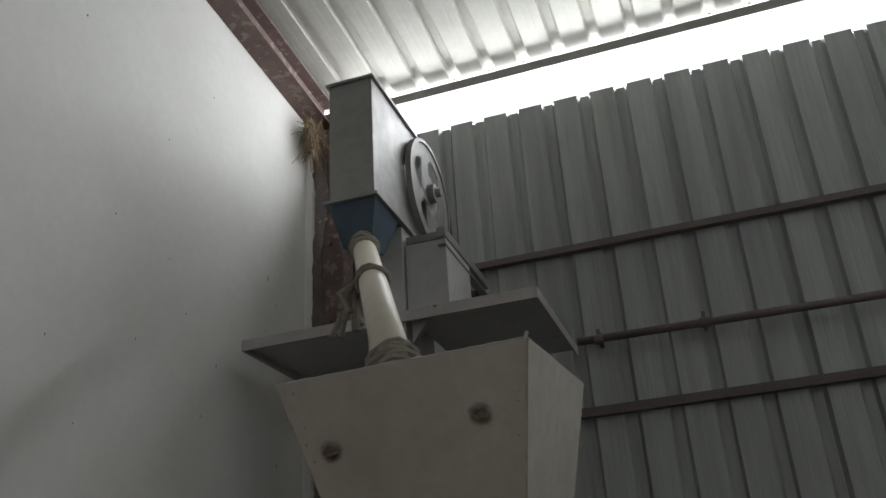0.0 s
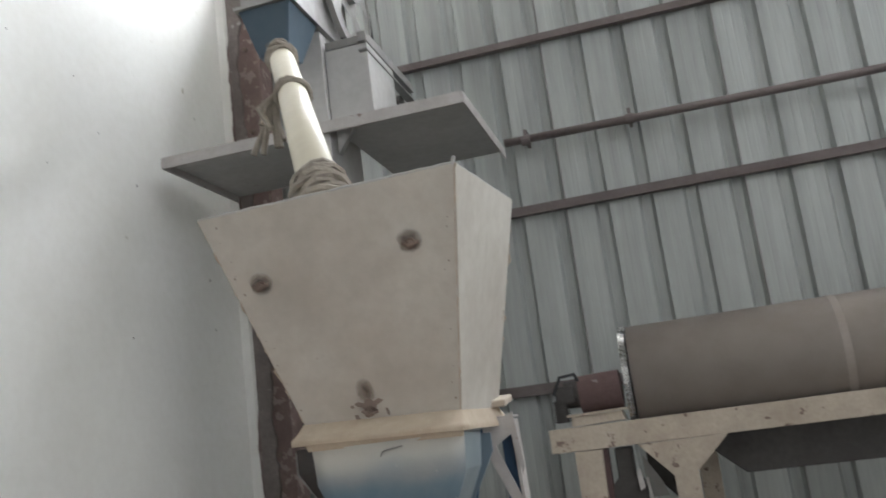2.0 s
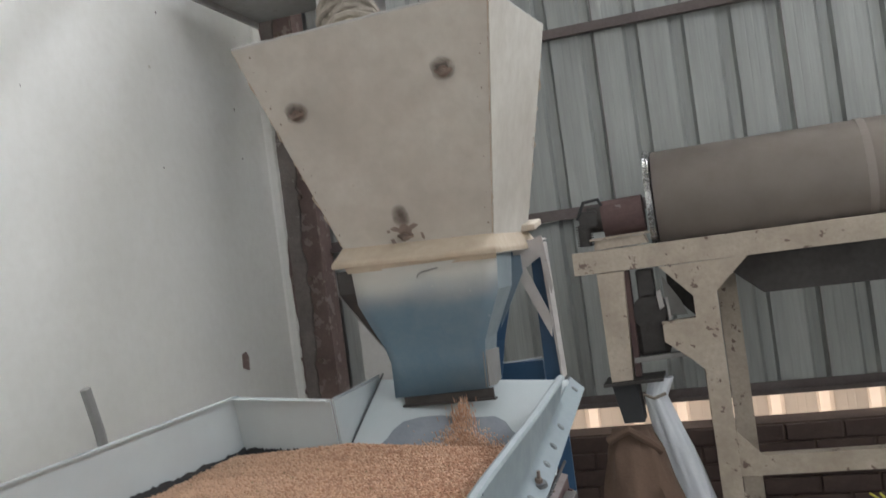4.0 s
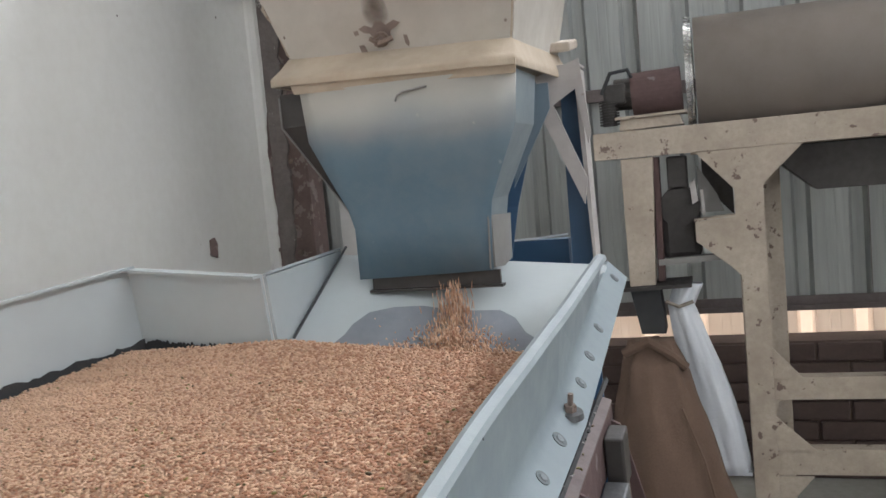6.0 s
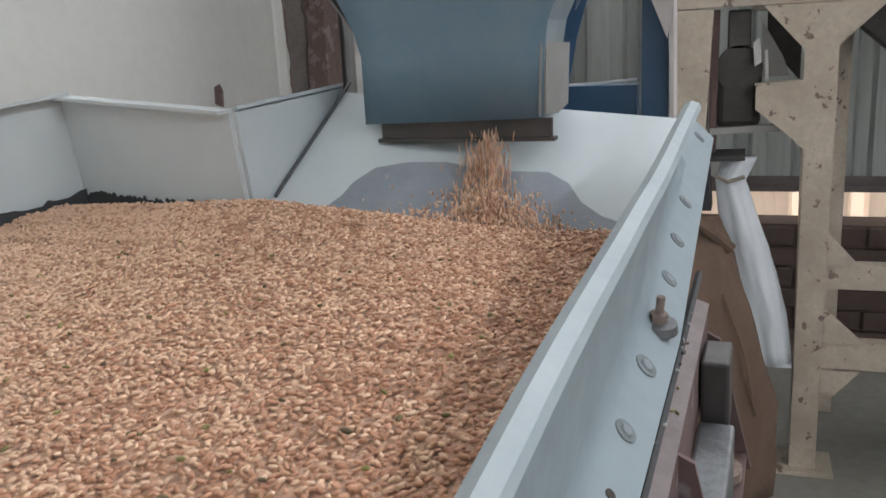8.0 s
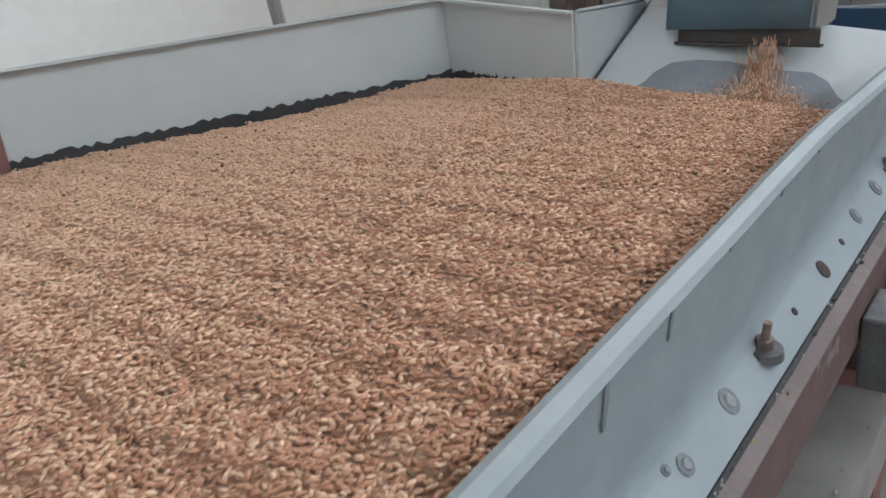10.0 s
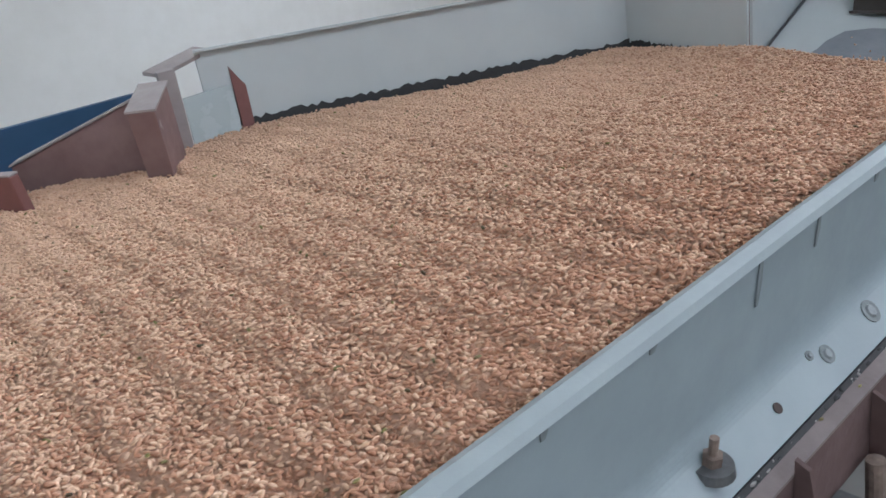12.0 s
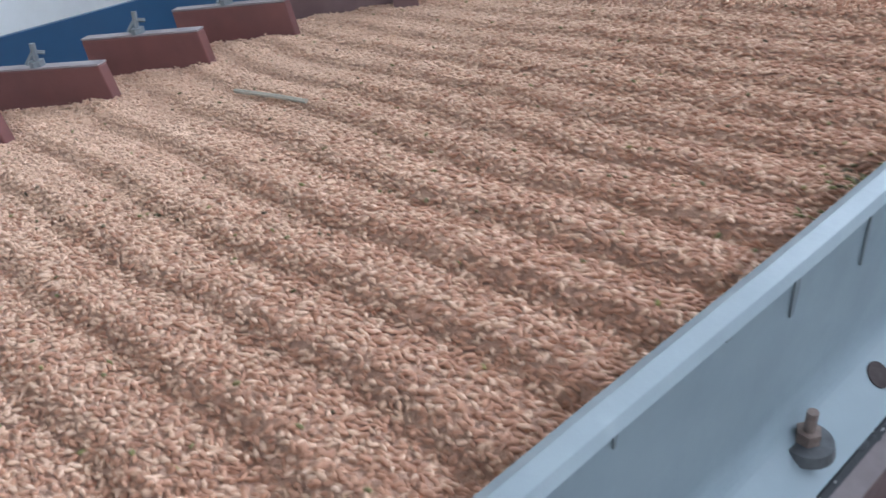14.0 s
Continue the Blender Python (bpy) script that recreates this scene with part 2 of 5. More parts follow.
# ---------------------------------------------------------------- mesh helpers
def part(name, bm, mat, parent=None, label="", smooth=False, matrix=None):
    me = bpy.data.meshes.new(name)
    if bm is not None:
        bmesh.ops.recalc_face_normals(bm, faces=bm.faces)
        bm.to_mesh(me)
        bm.free()
    me.materials.append(mat)
    if smooth:
        for p in me.polygons:
            p.use_smooth = True
    ob = new(name, me)
    if parent is not None:
        ob.parent = parent
    if matrix is not None:
        ob.matrix_basis = matrix
    if label:
        ob["label"] = label
    return ob


def thing(name, matrix, label, category, group="", kind=""):
    ob = new(name)
    ob.empty_display_size = 0.1
    ob.matrix_basis = matrix
    return tagged(ob, label, category, group, kind)


def box(bm, x0, x1, y0, y1, z0, z1, bevel=0.0):
    vs = bmesh.ops.create_cube(bm, size=1.0)["verts"]
    for v in vs:
        v.co = Vector((x0 + (v.co.x + 0.5) * (x1 - x0), y0 + (v.co.y + 0.5) * (y1 - y0), z0 + (v.co.z + 0.5) * (z1 - z0)))
    if bevel:
        es = {e for v in vs for e in v.link_edges}
        bmesh.ops.bevel(bm, geom=list(es), offset=bevel, segments=2, affect="EDGES", profile=0.5)
    return bm


def cyl(bm, a, b, r0, r1=None, seg=20, caps=True):
    a, b = Vector(a), Vector(b)
    d = b - a
    m = Matrix.Translation((a + b) / 2) @ d.to_track_quat("Z", "Y").to_matrix().to_4x4()
    bmesh.ops.create_cone(bm, cap_ends=caps, segments=seg, radius1=r0, radius2=r0 if r1 is None else r1, depth=d.length, matrix=m)
    return bm


def slab(bm, outline, thick, axis="y", bevel=0.0):
    """A flat plate: outline points in a plane, pushed by the vector thick."""
    t = Vector(thick)
    a = [bm.verts.new(Vector(p)) for p in outline]
    b = [bm.verts.new(Vector(p) + t) for p in outline]
    k = len(a)
    fs = [bm.faces.new(a), bm.faces.new(b[::-1])]
    for i in range(k):
        fs.append(bm.faces.new((a[i], b[i], b[(i + 1) % k], a[(i + 1) % k])))
    if bevel:
        bmesh.ops.bevel(bm, geom=list({e for f in fs for e in f.edges}), offset=bevel, segments=2, affect="EDGES", profile=0.5)
    return bm


def tube(bm, pts, r, seg=8):
    """A round bar along points."""
    rings = []
    pts = [Vector(p) for p in pts]
    for i, p in enumerate(pts):
        d = (pts[min(i + 1, len(pts) - 1)] - pts[max(i - 1, 0)]).normalized()
        s = d.orthogonal().normalized()
        if rings:
            s = (last - d * last.dot(d)).normalized()
        last = s
        w = d.cross(s)
        rings.append([bm.verts.new(p + r * (math.cos(2 * math.pi * k / seg) * s + math.sin(2 * math.pi * k / seg) * w)) for k in range(seg)])
    for q, t in zip(rings, rings[1:]):
        for k in range(seg):
            bm.faces.new((q[k], q[(k + 1) % seg], t[(k + 1) % seg], t[k]))
    bm.faces.new(rings[0][::-1])
    bm.faces.new(rings[-1])
    return bm


def nb():
    return bmesh.new()


def structure(name, bm, mat, label, category, matrix=None, smooth=False):
    return tagged(part(name, bm, mat, None, "", smooth, matrix), label, category, kind="structure")


# ---------------------------------------------------------------- the shed
WX, WY = -1.965, 3.95
structure("floor", box(nb(), -2.4, 4.4, -5.4, 4.3, -0.12, 0.0), CONCRETE, "dusty grey concrete shed floor with spilled grain", "floor")
structure("wall_west", box(nb(), WX - 0.23, WX, -5.2, 3.84, 0.0, 4.75), WHITE_WALL, "white plastered shed wall with stains and dust", "wall")
structure("wall_east", box(nb(), 4.2, 4.4, -5.2, 4.1, 0.0, 4.27), WHITE_WALL, "white plastered shed wall at the far side", "wall")
bm = nb()
box(bm, WX - 0.23, 2.0, -5.2, -5.0, 0.0, 4.97)
box(bm, 4.0, 4.4, -5.2, -5.0, 0.0, 4.97)
box(bm, 2.0, 4.0, -5.2, -5.0, 2.3, 4.97)
structure("wall_south", bm, WHITE_WALL, "white plastered wall with a wide open doorway", "wall")
structure("ground", box(nb(), -80, 80, -120, 120, -0.2, -0.13), material("dry_earth", (0.36, 0.30, 0.22), (0.22, 0.18, 0.13), 0.95, grain=3, stain=0.4, bump=0.5), "dry earth around the shed", "ground")


def corrugated(name, x0, x1, along, mat, first, pitch=0.2, depth=0.028):
    """Trapezoidal sheet: a profile over x, swept along the two ends of 'along' (y, z)."""
    prof = []
    i = math.floor((x0 - first) / pitch)
    while first + i * pitch < x1:
        c = first + i * pitch
        for dx, d in ((-0.034, 0), (-0.02, depth), (0.02, depth), (0.034, 0), (0.079, 0), (0.083, 0.0008), (0.087, 0), (0.113, 0), (0.117, 0.0008), (0.121, 0)):
            prof.append((c + dx, d))
        i += 1
    prof = [(x, d) for x, d in prof if x0 <= x <= x1]
    b = nb()
    rows = []
    for (y, z, ny, nz) in along:
        front = [b.verts.new((x, y + d * ny, z + d * nz)) for x, d in prof]
        back = [b.verts.new((x, y + (d + 0.003) * ny, z + (d + 0.003) * nz)) for x, d in prof]
        rows.append(front + back[::-1])
    for p, q in zip(rows, rows[1:]):
        for k in range(len(p)):
            k2 = (k + 1) % len(p)
            b.faces.new((p[k], p[k2], q[k2], q[k]))
    for row in (rows[0], rows[-1]):
        m = len(prof)
        for k in range(m - 1):
            b.faces.new((row[k], row[k + 1], row[2 * m - 2 - k], row[2 * m - 1 - k]))
    return b


wall = structure("wall_north", corrugated("wall_north", -1.99, 4.2, [(WY, 0.62, 1, 0), (WY, 4.02, 1, 0)], SHEET, -0.413, 0.1965), SHEET, "dusty galvanised corrugated sheet wall on steel girts", "wall")
for z, t in ((3.13, 0.05), (2.305, 0.05), (1.49, 0.05), (0.635, 0.05)):
    b = nb()
    box(b, -1.78, 4.2, WY - 0.045, WY - 0.004, z - 0.028, z - 0.022)
    box(b, -1.78, 4.2, WY - 0.010, WY - 0.004, z - 0.022, z + 0.022)
    box(b, -1.78, 4.2, WY - 0.045, WY - 0.039, z - 0.022, z - 0.008)
    part("girt", b, GIRT, wall)
# lap seams of the sheets
for x in (-0.413 + 0.786 * k for k in (-1, 0, 1, 2, 3, 4)):
    part("lap_seam", box(nb(), x + 0.0345, x + 0.0375, WY - 0.003, WY - 0.0005, 0.64, 3.98), GIRT, wall)
# lower edge of the sheeting, its pale colour standing for leaked daylight
structure("wall_north_strip", corrugated("s", -1.99, 4.2, [(WY + 0.004, 0.40, 1, 0), (WY + 0.004, 0.612, 1, 0)], STRIP, -0.413, 0.1965), STRIP, "lower edge of the sheet wall, coloured pale for leaking daylight", "wall")

bm = nb()
box(bm, WX, 4.2, WY - 0.16, WY - 0.012, 0.0, 0.515)
plinth = structure("wall_plinth", bm, MORTAR, "low dusty brown brick plinth under the sheet wall", "wall")

# roof
slope = math.tan(radians(4.5))


def zr(y):
    return 4.30 + (WY - y) * slope


structure("ceiling", corrugated("c", WX - 0.3, 4.4, [(WY + 0.02, zr(WY + 0.02), 0, 1), (-5.3, zr(-5.3), 0, 1)], ROOF, -0.30, 0.2), ROOF, "corrugated metal roof sheeting seen from below", "ceiling")
# hazy white sky beyond the eaves
HAZE = bpy.data.materials.new("hazy_sky")
HAZE.use_nodes = True
HAZE.node_tree.nodes.clear()
_e, _o = HAZE.node_tree.nodes.new("ShaderNodeEmission"), HAZE.node_tree.nodes.new("ShaderNodeOutputMaterial")
_e.inputs["Color"].default_value, _e.inputs["Strength"].default_value = (0.96, 0.98, 1.0, 1), 4.0
HAZE.node_tree.links.new(_e.outputs[0], _o.inputs[0])
structure("backdrop", box(nb(), -40, 45, 30.0, 30.1, 8, 60), HAZE, "bright hazy sky", "sky")
b = nb()
box(b, WX, 4.2, WY - 0.05, WY + 0.01, 4.215, 4.272)
eaves = structure("beam_eaves", b, GREY_STEEL, "dusty steel purlin under the eaves", "beam")
for i in range(26):
    x = -1.50 + i * 0.2
    b = nb()
    slab(b, [(x - 0.012, WY - 0.06, 4.275), (x + 0.012, WY - 0.06, 4.275), (x + 0.006, WY - 0.05, 4.297), (x - 0.006, WY - 0.05, 4.297)], (0, 0.006, 0))
    part("roof_clip", b, BRIGHT_STEEL, eaves)
for y in (2.55, 1.1, -0.4):
    b = nb()
    box(b, WX, 4.2, y - 0.03, y + 0.03, zr(y) - 0.085, zr(y) - 0.004)
    structure("beam_purlin", b, GIRT, "steel roof purlin", "beam")
# sloping rafter along the white wall
b = nb()
for dx0, dx1, dz0, dz1 in ((0.0, 0.13, -0.012, 0.0), (0.055, 0.068, -0.15, -0.012), (0.0, 0.13, -0.162, -0.15)):
    slab(b, [(WX + dx0, -5.0, zr(-5.0) - 0.02 + dz0), (WX + dx1, -5.0, zr(-5.0) - 0.02 + dz0), (WX + dx1, -5.0, zr(-5.0) - 0.02 + dz1), (WX + dx0, -5.0, zr(-5.0) - 0.02 + dz1)], (0, 8.86, -8.86 * slope))
structure("beam_rafter", b, RED_STEEL, "rusty red-brown steel rafter along the wall top", "beam")
# corner stanchion
b = nb()
box(b, WX + 0.012, WX + 0.024, 3.80, 3.93, 0, 4.22)
box(b, WX + 0.024, WX + 0.19, 3.86, 3.872, 0, 4.22)
box(b, WX + 0.19, WX + 0.202, 3.80, 3.93, 0, 4.22)
col = structure("column", b, RED_STEEL, "rusty red-brown steel stanchion in the wall corner", "column")
for z in (0.95, 1.35, 1.75, 2.15, 2.55, 2.95, 3.4):
    part("bolt_head", cyl(nb(), (WX + 0.10, 3.86, z), (WX + 0.10, 3.848, z), 0.014, seg=6), RUST, col)
# ragged plaster edge at the stanchion
random.seed(4)
b = nb()
rings = []
for k in range(330):
    z = 0.25 + 0.0118 * k
    d = 0.012 + 0.030 * noise.noise(Vector((z * 3.1, 0.4, 0))) + 0.016 * noise.noise(Vector((z * 11.0, 2.2, 0))) + 0.008 * noise.noise(Vector((z * 37.0, 5.1, 0)))
    d, w = max(d, -0.015), 0.026 + 0.006 * noise.noise(Vector((z * 19.0, 9.0, 0)))
    rings.append([b.verts.new(c) for c in ((WX + 0.001, 3.76, z), (WX + w * 0.4, 3.768, z), (WX + w, 3.795, z), (WX + w, 3.80 + d, z), (WX + 0.012, 3.803 + d, z))])
for p, q in zip(rings, rings[1:]):
    for k in range(5):
        b.faces.new((p[k], p[(k + 1) % 5], q[(k + 1) % 5], q[k]))
b.faces.new(rings[0][::-1])
b.faces.new(rings[-1])
structure("trim_plaster_edge", b, WHITE_WALL, "ragged broken plaster edge", "plaster edge")
# rough mortar smeared over the stanchion's web
b = nb()
rings = []
for k in range(330):
    z = 0.25 + 0.0118 * k
    d = 0.055 + 0.040 * noise.noise(Vector((z * 2.3, 7.4, 0))) + 0.018 * noise.noise(Vector((z * 13.0, 4.2, 0))) + 0.008 * noise.noise(Vector((z * 41.0, 1.1, 0)))
    y = 3.838 + 0.008 * noise.noise(Vector((z * 9.0, 3.0, 0)))
    rings.append([b.verts.new(c) for c in ((WX + 0.0242, 3.859, z), (WX + 0.0242, y - 0.012, z), (WX + 0.024 + d * 0.5, y, z), (WX + 0.024 + d, y + 0.009, z), (WX + 0.026 + d, 3.859, z))])
for p, q in zip(rings, rings[1:]):
    for k in range(5):
        b.faces.new((p[k], p[(k + 1) % 5], q[(k + 1) % 5], q[k]))
b.faces.new(rings[0][::-1])
b.faces.new(rings[-1])
structure("trim_mortar", b, material("rough_grey_mortar", (0.25, 0.22, 0.205), (0.15, 0.125, 0.115), 0.95, grain=60, stain=9, amount=0.8, bump=0.8, spots=(0.38, 0.36, 0.34), spot_level=0.66), "rough grey-brown mortar smeared on the stanchion", "mortar")
# fly specks and short runs on the plaster
random.seed(17)
b = nb()
for i in range(26):
    y, z = random.uniform(0.3, 3.6), random.uniform(1.3, 4.1)
    w, h = random.uniform(0.0015, 0.004), random.choice((1, 1, 1.5, 4)) * random.uniform(0.003, 0.006)
    slab(b, [(WX - 0.001, y - w, z), (WX - 0.001, y, z - h), (WX - 0.001, y + w, z), (WX - 0.001, y, z + h)], (0.0022, 0, 0))
structure("trim_plaster_specks", b, GIRT, "small dark specks on the white plaster", "stain")
# socket mark on the plaster
b = nb()
slab(b, [(WX + 0.0005, 3.30, 1.01), (WX + 0.0005, 3.345, 0.995), (WX + 0.0005, 3.352, 1.05), (WX + 0.0005, 3.335, 1.075), (WX + 0.0005, 3.305, 1.068)], (0.006, 0, 0))
tagged(part("wall_socket_box", b, RED_STEEL), "small brown rusty junction box on the plaster", "junction box")
# conduit in front of the sheet wall
b = nb()
tube(b, [(-0.60, WY - 0.10, 2.615), (0.4, WY - 0.10, 2.605), (3.0, WY - 0.10, 2.59), (4.15, WY - 0.10, 2.58)], 0.019, 10)
pipe = thing("conduit_pipe", Matrix(), "thin rusty steel pipe fixed along the sheet wall", "pipe")
part("tube", b, GIRT, pipe, smooth=True)
for x in (-0.5, -0.027, 1.6):
    b = nb()
    cyl(b, (x - 0.02, WY - 0.10, 2.61), (x + 0.02, WY - 0.10, 2.61), 0.024, seg=12)
    box(b, x - 0.008, x + 0.008, WY - 0.105, WY, 2.60, 2.66)
    part("clamp", b, GIRT, pipe)

# bird nest
random.seed(9)
b = nb()
for i in range(170):
    a = random.uniform(0, 6.28)
    rr = random.gauss(0, 0.045)
    p = Vector((WX + 0.05 + abs(random.gauss(0, 0.03)), 3.70 + rr, 4.02 + random.gauss(0, 0.035)))
    if random.random() < 0.45:
        d = Vector((random.gauss(0, 0.2), random.gauss(0, 0.35), -1)) * random.uniform(0.08, 0.22)
    else:
        d = Vector((random.gauss(0, 1), random.gauss(0, 1.4), random.gauss(0, 0.8))).normalized() * random.uniform(0.06, 0.14)
    tube(b, [p - d * 0.3, p + d * 0.3 + Vector((0, random.gauss(0, 0.01), 0.008)), p + d], 0.0016, 4)
tagged(part("bird_nest", b, STRAW), "dry straw bird nest hanging from the rafter end", "nest")

# ---------------------------------------------------------------- bucket elevator
EX0, EX1, EY0 = -1.315, -1.125, 2.72
elev = thing("bucket_elevator", Matrix(), "dusty grey steel bucket elevator with a belt pulley", "elevator")
b = nb()
box(b, EX0, EX1, EY0, 3.34, 2.955, 3.50, 0.004)
part("head_casing", b, GREY_STEEL, elev)
b = nb()
box(b, EX0 - 0.012, EX1 + 0.012, EY0 - 0.012, 3.352, 3.50, 3.512)
part("head_lid", b, GREY_STEEL, elev)
b = nb()
box(b, EX0 - 0.02, EX1 + 0.02, EY0 - 0.02, 3.36, 2.942, 2.954)
part("head_flange", b, GREY_STEEL, elev)
b = nb()
c0 = [(EX0 - 0.005, EY0 - 0.005), (EX1 + 0.005, EY0 - 0.005), (EX1 + 0.005, EY0 + 0.24), (EX0 - 0.005, EY0 + 0.24)]
c1 = [(EX0 + 0.045, EY0 + 0.03), (EX1 - 0.03, EY0 + 0.03), (EX1 - 0.03, EY0 + 0.15), (EX0 + 0.045, EY0 + 0.15)]
va = [b.verts.new((x, y, 2.94)) for x, y in c0]
vb = [b.verts.new((x, y, 2.76)) for x, y in c1]
for i in range(4):
    b.faces.new((va[i], va[(i + 1) % 4], vb[(i + 1) % 4], vb[i]))
bmesh.ops.solidify(b, geom=list(b.faces), thickness=0.003)
part("discharge_chute", b, BLUE, elev, "blue painted sheet chute")
b = nb()
box(b, EX0 + 0.03, EX1 + 0.0, 3.0, 3.34, 0.0, 2.942, 0.003)
part("leg_casing", b, PLATE, elev)
b = nb()
box(b, EX1 + 0.004, EX1 + 0.18, 3.02, 3.34, 2.56, 2.86, 0.003)
part("drive_box", b, PLATE, elev)
b = nb()
for dy in (0.0, 0.06):
    box(b, EX1 + 0.01, EX1 + 0.15, 3.02 + dy, 3.05 + dy, 2.862, 2.895)
box(b, EX1 + 0.15, EX1 + 0.185, 3.0, 3.62, 2.862, 2.900)
box(b, EX1 + 0.15, EX1 + 0.185, 3.0, 3.62, 2.822, 2.828)
part("motor_rail", b, GREY_STEEL, elev)
# pulley, turning on the head shaft
PC = Vector((EX1 + 0.027, 3.30, 3.235))
pulley = part("pulley", None, GREY_STEEL, elev)
b = nb()
R = 0.262
n_seg = 40
def ring(x, r):
    return [b.verts.new((x, r * math.cos(2 * math.pi * k / n_seg), r * math.sin(2 * math.pi * k / n_seg))) for k in range(n_seg)]
r1, r2, r3, r4 = ring(-0.013, R), ring(0.013, R), ring(0.013, R - 0.018), ring(-0.013, R - 0.018)
for p, q in ((r1, r2), (r2, r3), (r3, r4), (r4, r1)):
    for k in range(n_seg):
        b.faces.new((p[k], p[(k + 1) % n_seg], q[(k + 1) % n_seg], q[k]))
# web with four large round openings
web_out, web_in = R - 0.016, 0.045
for q in range(4):
    a0 = q * math.pi / 2
    for i in range(10):
        for j in range(8):
            aa = [a0 + (i + di) * math.pi / 20 for di in (0, 1)]
            rr = [web_in + (web_out - web_in) * (j + dj) / 8 for dj in (0, 1)]
            mid = Vector((0, (rr[0] + rr[1]) / 2 * math.cos((aa[0] + aa[1]) / 2), (rr[0] + rr[1]) / 2 * math.sin((aa[0] + aa[1]) / 2)))
            hole = Vector((0, 0.145 * math.cos(a0 + math.pi / 4), 0.145 * math.sin(a0 + math.pi / 4)))
            if (mid - hole).length < 0.062:
                continue
            vs = [b.verts.new((0.006, r * math.cos(a), r * math.sin(a))) for r, a in ((rr[0], aa[0]), (rr[1], aa[0]), (rr[1], aa[1]), (rr[0], aa[1]))]
            b.faces.new(vs)
bmesh.ops.remove_doubles(b, verts=b.verts, dist=0.0008)
cyl(b, (-0.02, 0, 0), (0.035, 0, 0), 0.045, seg=16)
cyl(b, (0.035, 0, 0), (0.06, 0, 0), 0.022, seg=8)
bmesh.ops.recalc_face_normals(b, faces=b.faces)
b.to_mesh(pulley.data)
b.free()
pulley.matrix_basis = Matrix.Translation(PC)
b = nb()
for s in (-0.006, 0.008):
    tube(b, [PC + Vector((s, 0.262, 0.03)), PC + Vector((s, 0.285, -0.25)), PC + Vector((s, 0.31, -0.46))], 0.006, 5)
    tube(b, [PC + Vector((s, -0.10, -0.24)), PC + Vector((s, 0.06, -0.38)), PC + Vector((s, 0.18, -0.50))], 0.006, 5)
part("belt", b, RUBBER, elev)
b = nb()
cyl(b, (EX1 + 0.02, 3.54, 2.77), (EX1 + 0.15, 3.54, 2.77), 0.06, seg=16)
cyl(b, (EX1 + 0.05, 3.54, 2.77), (EX1 + 0.09, 3.54, 2.77), 0.075, seg=16)
part("motor", b, DARK_STEEL, elev, smooth=False)

# service platform round the elevator
plat = thing("service_platform", Matrix(), "grey sheet-steel platform round the elevator leg", "platform")
PZ = 2.555
b = nb()
box(b, -1.83, EX0 + 0.03 - 0.01, 2.99, 3.60, PZ - 0.012, PZ - 0.006)
part("deck_plate", b, PLATE, plat)
b = nb()
box(b, EX1 + 0.01, -0.60, 3.0, 3.74, PZ - 0.012, PZ - 0.006)
part("deck_plate", b, PLATE, plat)
b = nb()
box(b, EX0 + 0.021, EX1 + 0.009, 2.985, 2.998, PZ - 0.012, PZ - 0.006)
part("deck_plate", b, PLATE, plat)
for x0, x1, y0, y1 in ((-1.84, -0.59, 2.975, 2.985), (-1.84, -1.832, 2.985, 3.60), (-0.598, -0.588, 2.985, 3.75)):
    part("edge_angle", box(nb(), x0, x1, y0, y1, PZ - 0.04, PZ + 0.005), FRAME, plat)
b = nb()
slab(b, [(EX1 + 0.02, 3.02, PZ - 0.014), (EX1 + 0.10, 3.02, PZ - 0.014), (EX1 + 0.02, 3.02, PZ - 0.12)], (0, 0.03, 0))
part("bracket", b, GREY_STEEL, plat)

# grain pipe from the elevator chute into the hopper
PA, PB = Vector((-1.210, 2.80, 2.79)), Vector((-0.515, 1.38, 1.66))
gp = thing("grain_pipe", Matrix(), "cream plastic grain pipe lashed with rags", "pipe")
b = nb()
tube(b, [PA, PA.lerp(PB, 0.5), PB], 0.044, 24)
part("tube", b, PIPE, gp, smooth=True)


def wrap(f0, f1, r, seed, turns=9):
    random.seed(seed)
    b = nb()
    d = (PB - PA).normalized()
    s = d.orthogonal().normalized()
    w = d.cross(s)
    ph = random.uniform(0, 6)
    pts = []
    for k in range(turns * 16):
        a = 2 * math.pi * k / 16
        tip = 0.22 * math.sin(a * 0.13 + ph) + 0.1 * math.sin(a * 0.31)
        c = PA.lerp(PB, f0 + (f1 - f0) * (0.5 + 0.5 * math.sin(a * 0.11 + ph)))
        pts.append(c + (r + 0.004 * math.sin(3.3 * a + ph) + 0.0008 * k / 16) * (math.cos(a) * s + math.sin(a) * w) + d * (tip * r * math.sin(a + ph)))
    tube(b, pts, 0.0075, 6)
    return b


part("rag_wrap", wrap(0.0, 0.09, 0.047, 1, 8), CLOTH, gp)
part("rag_wrap", wrap(0.33, 0.37, 0.047, 2, 5), CLOTH, gp)
part("rag_wrap", wrap(0.80, 0.89, 0.050, 3, 12), CLOTH, gp)
random.seed(5)
p0 = PA.lerp(PB, 0.35) + Vector((-0.045, 0, 0))
for i in range(6):
    q = p0 + Vector((random.uniform(-0.02, 0.01), random.uniform(-0.02, 0.02), 0))
    b = nb()
    tube(b, [q, q + Vector((-0.03 + random.uniform(-0.03, 0.02), 0, -0.03)), q + Vector((-0.04 + random.uniform(-0.07, 0.03), 0, -0.08 - random.uniform(0, 0.1)))], random.uniform(0.009, 0.015), 8)
    part("rag_end", b, CLOTH, gp)

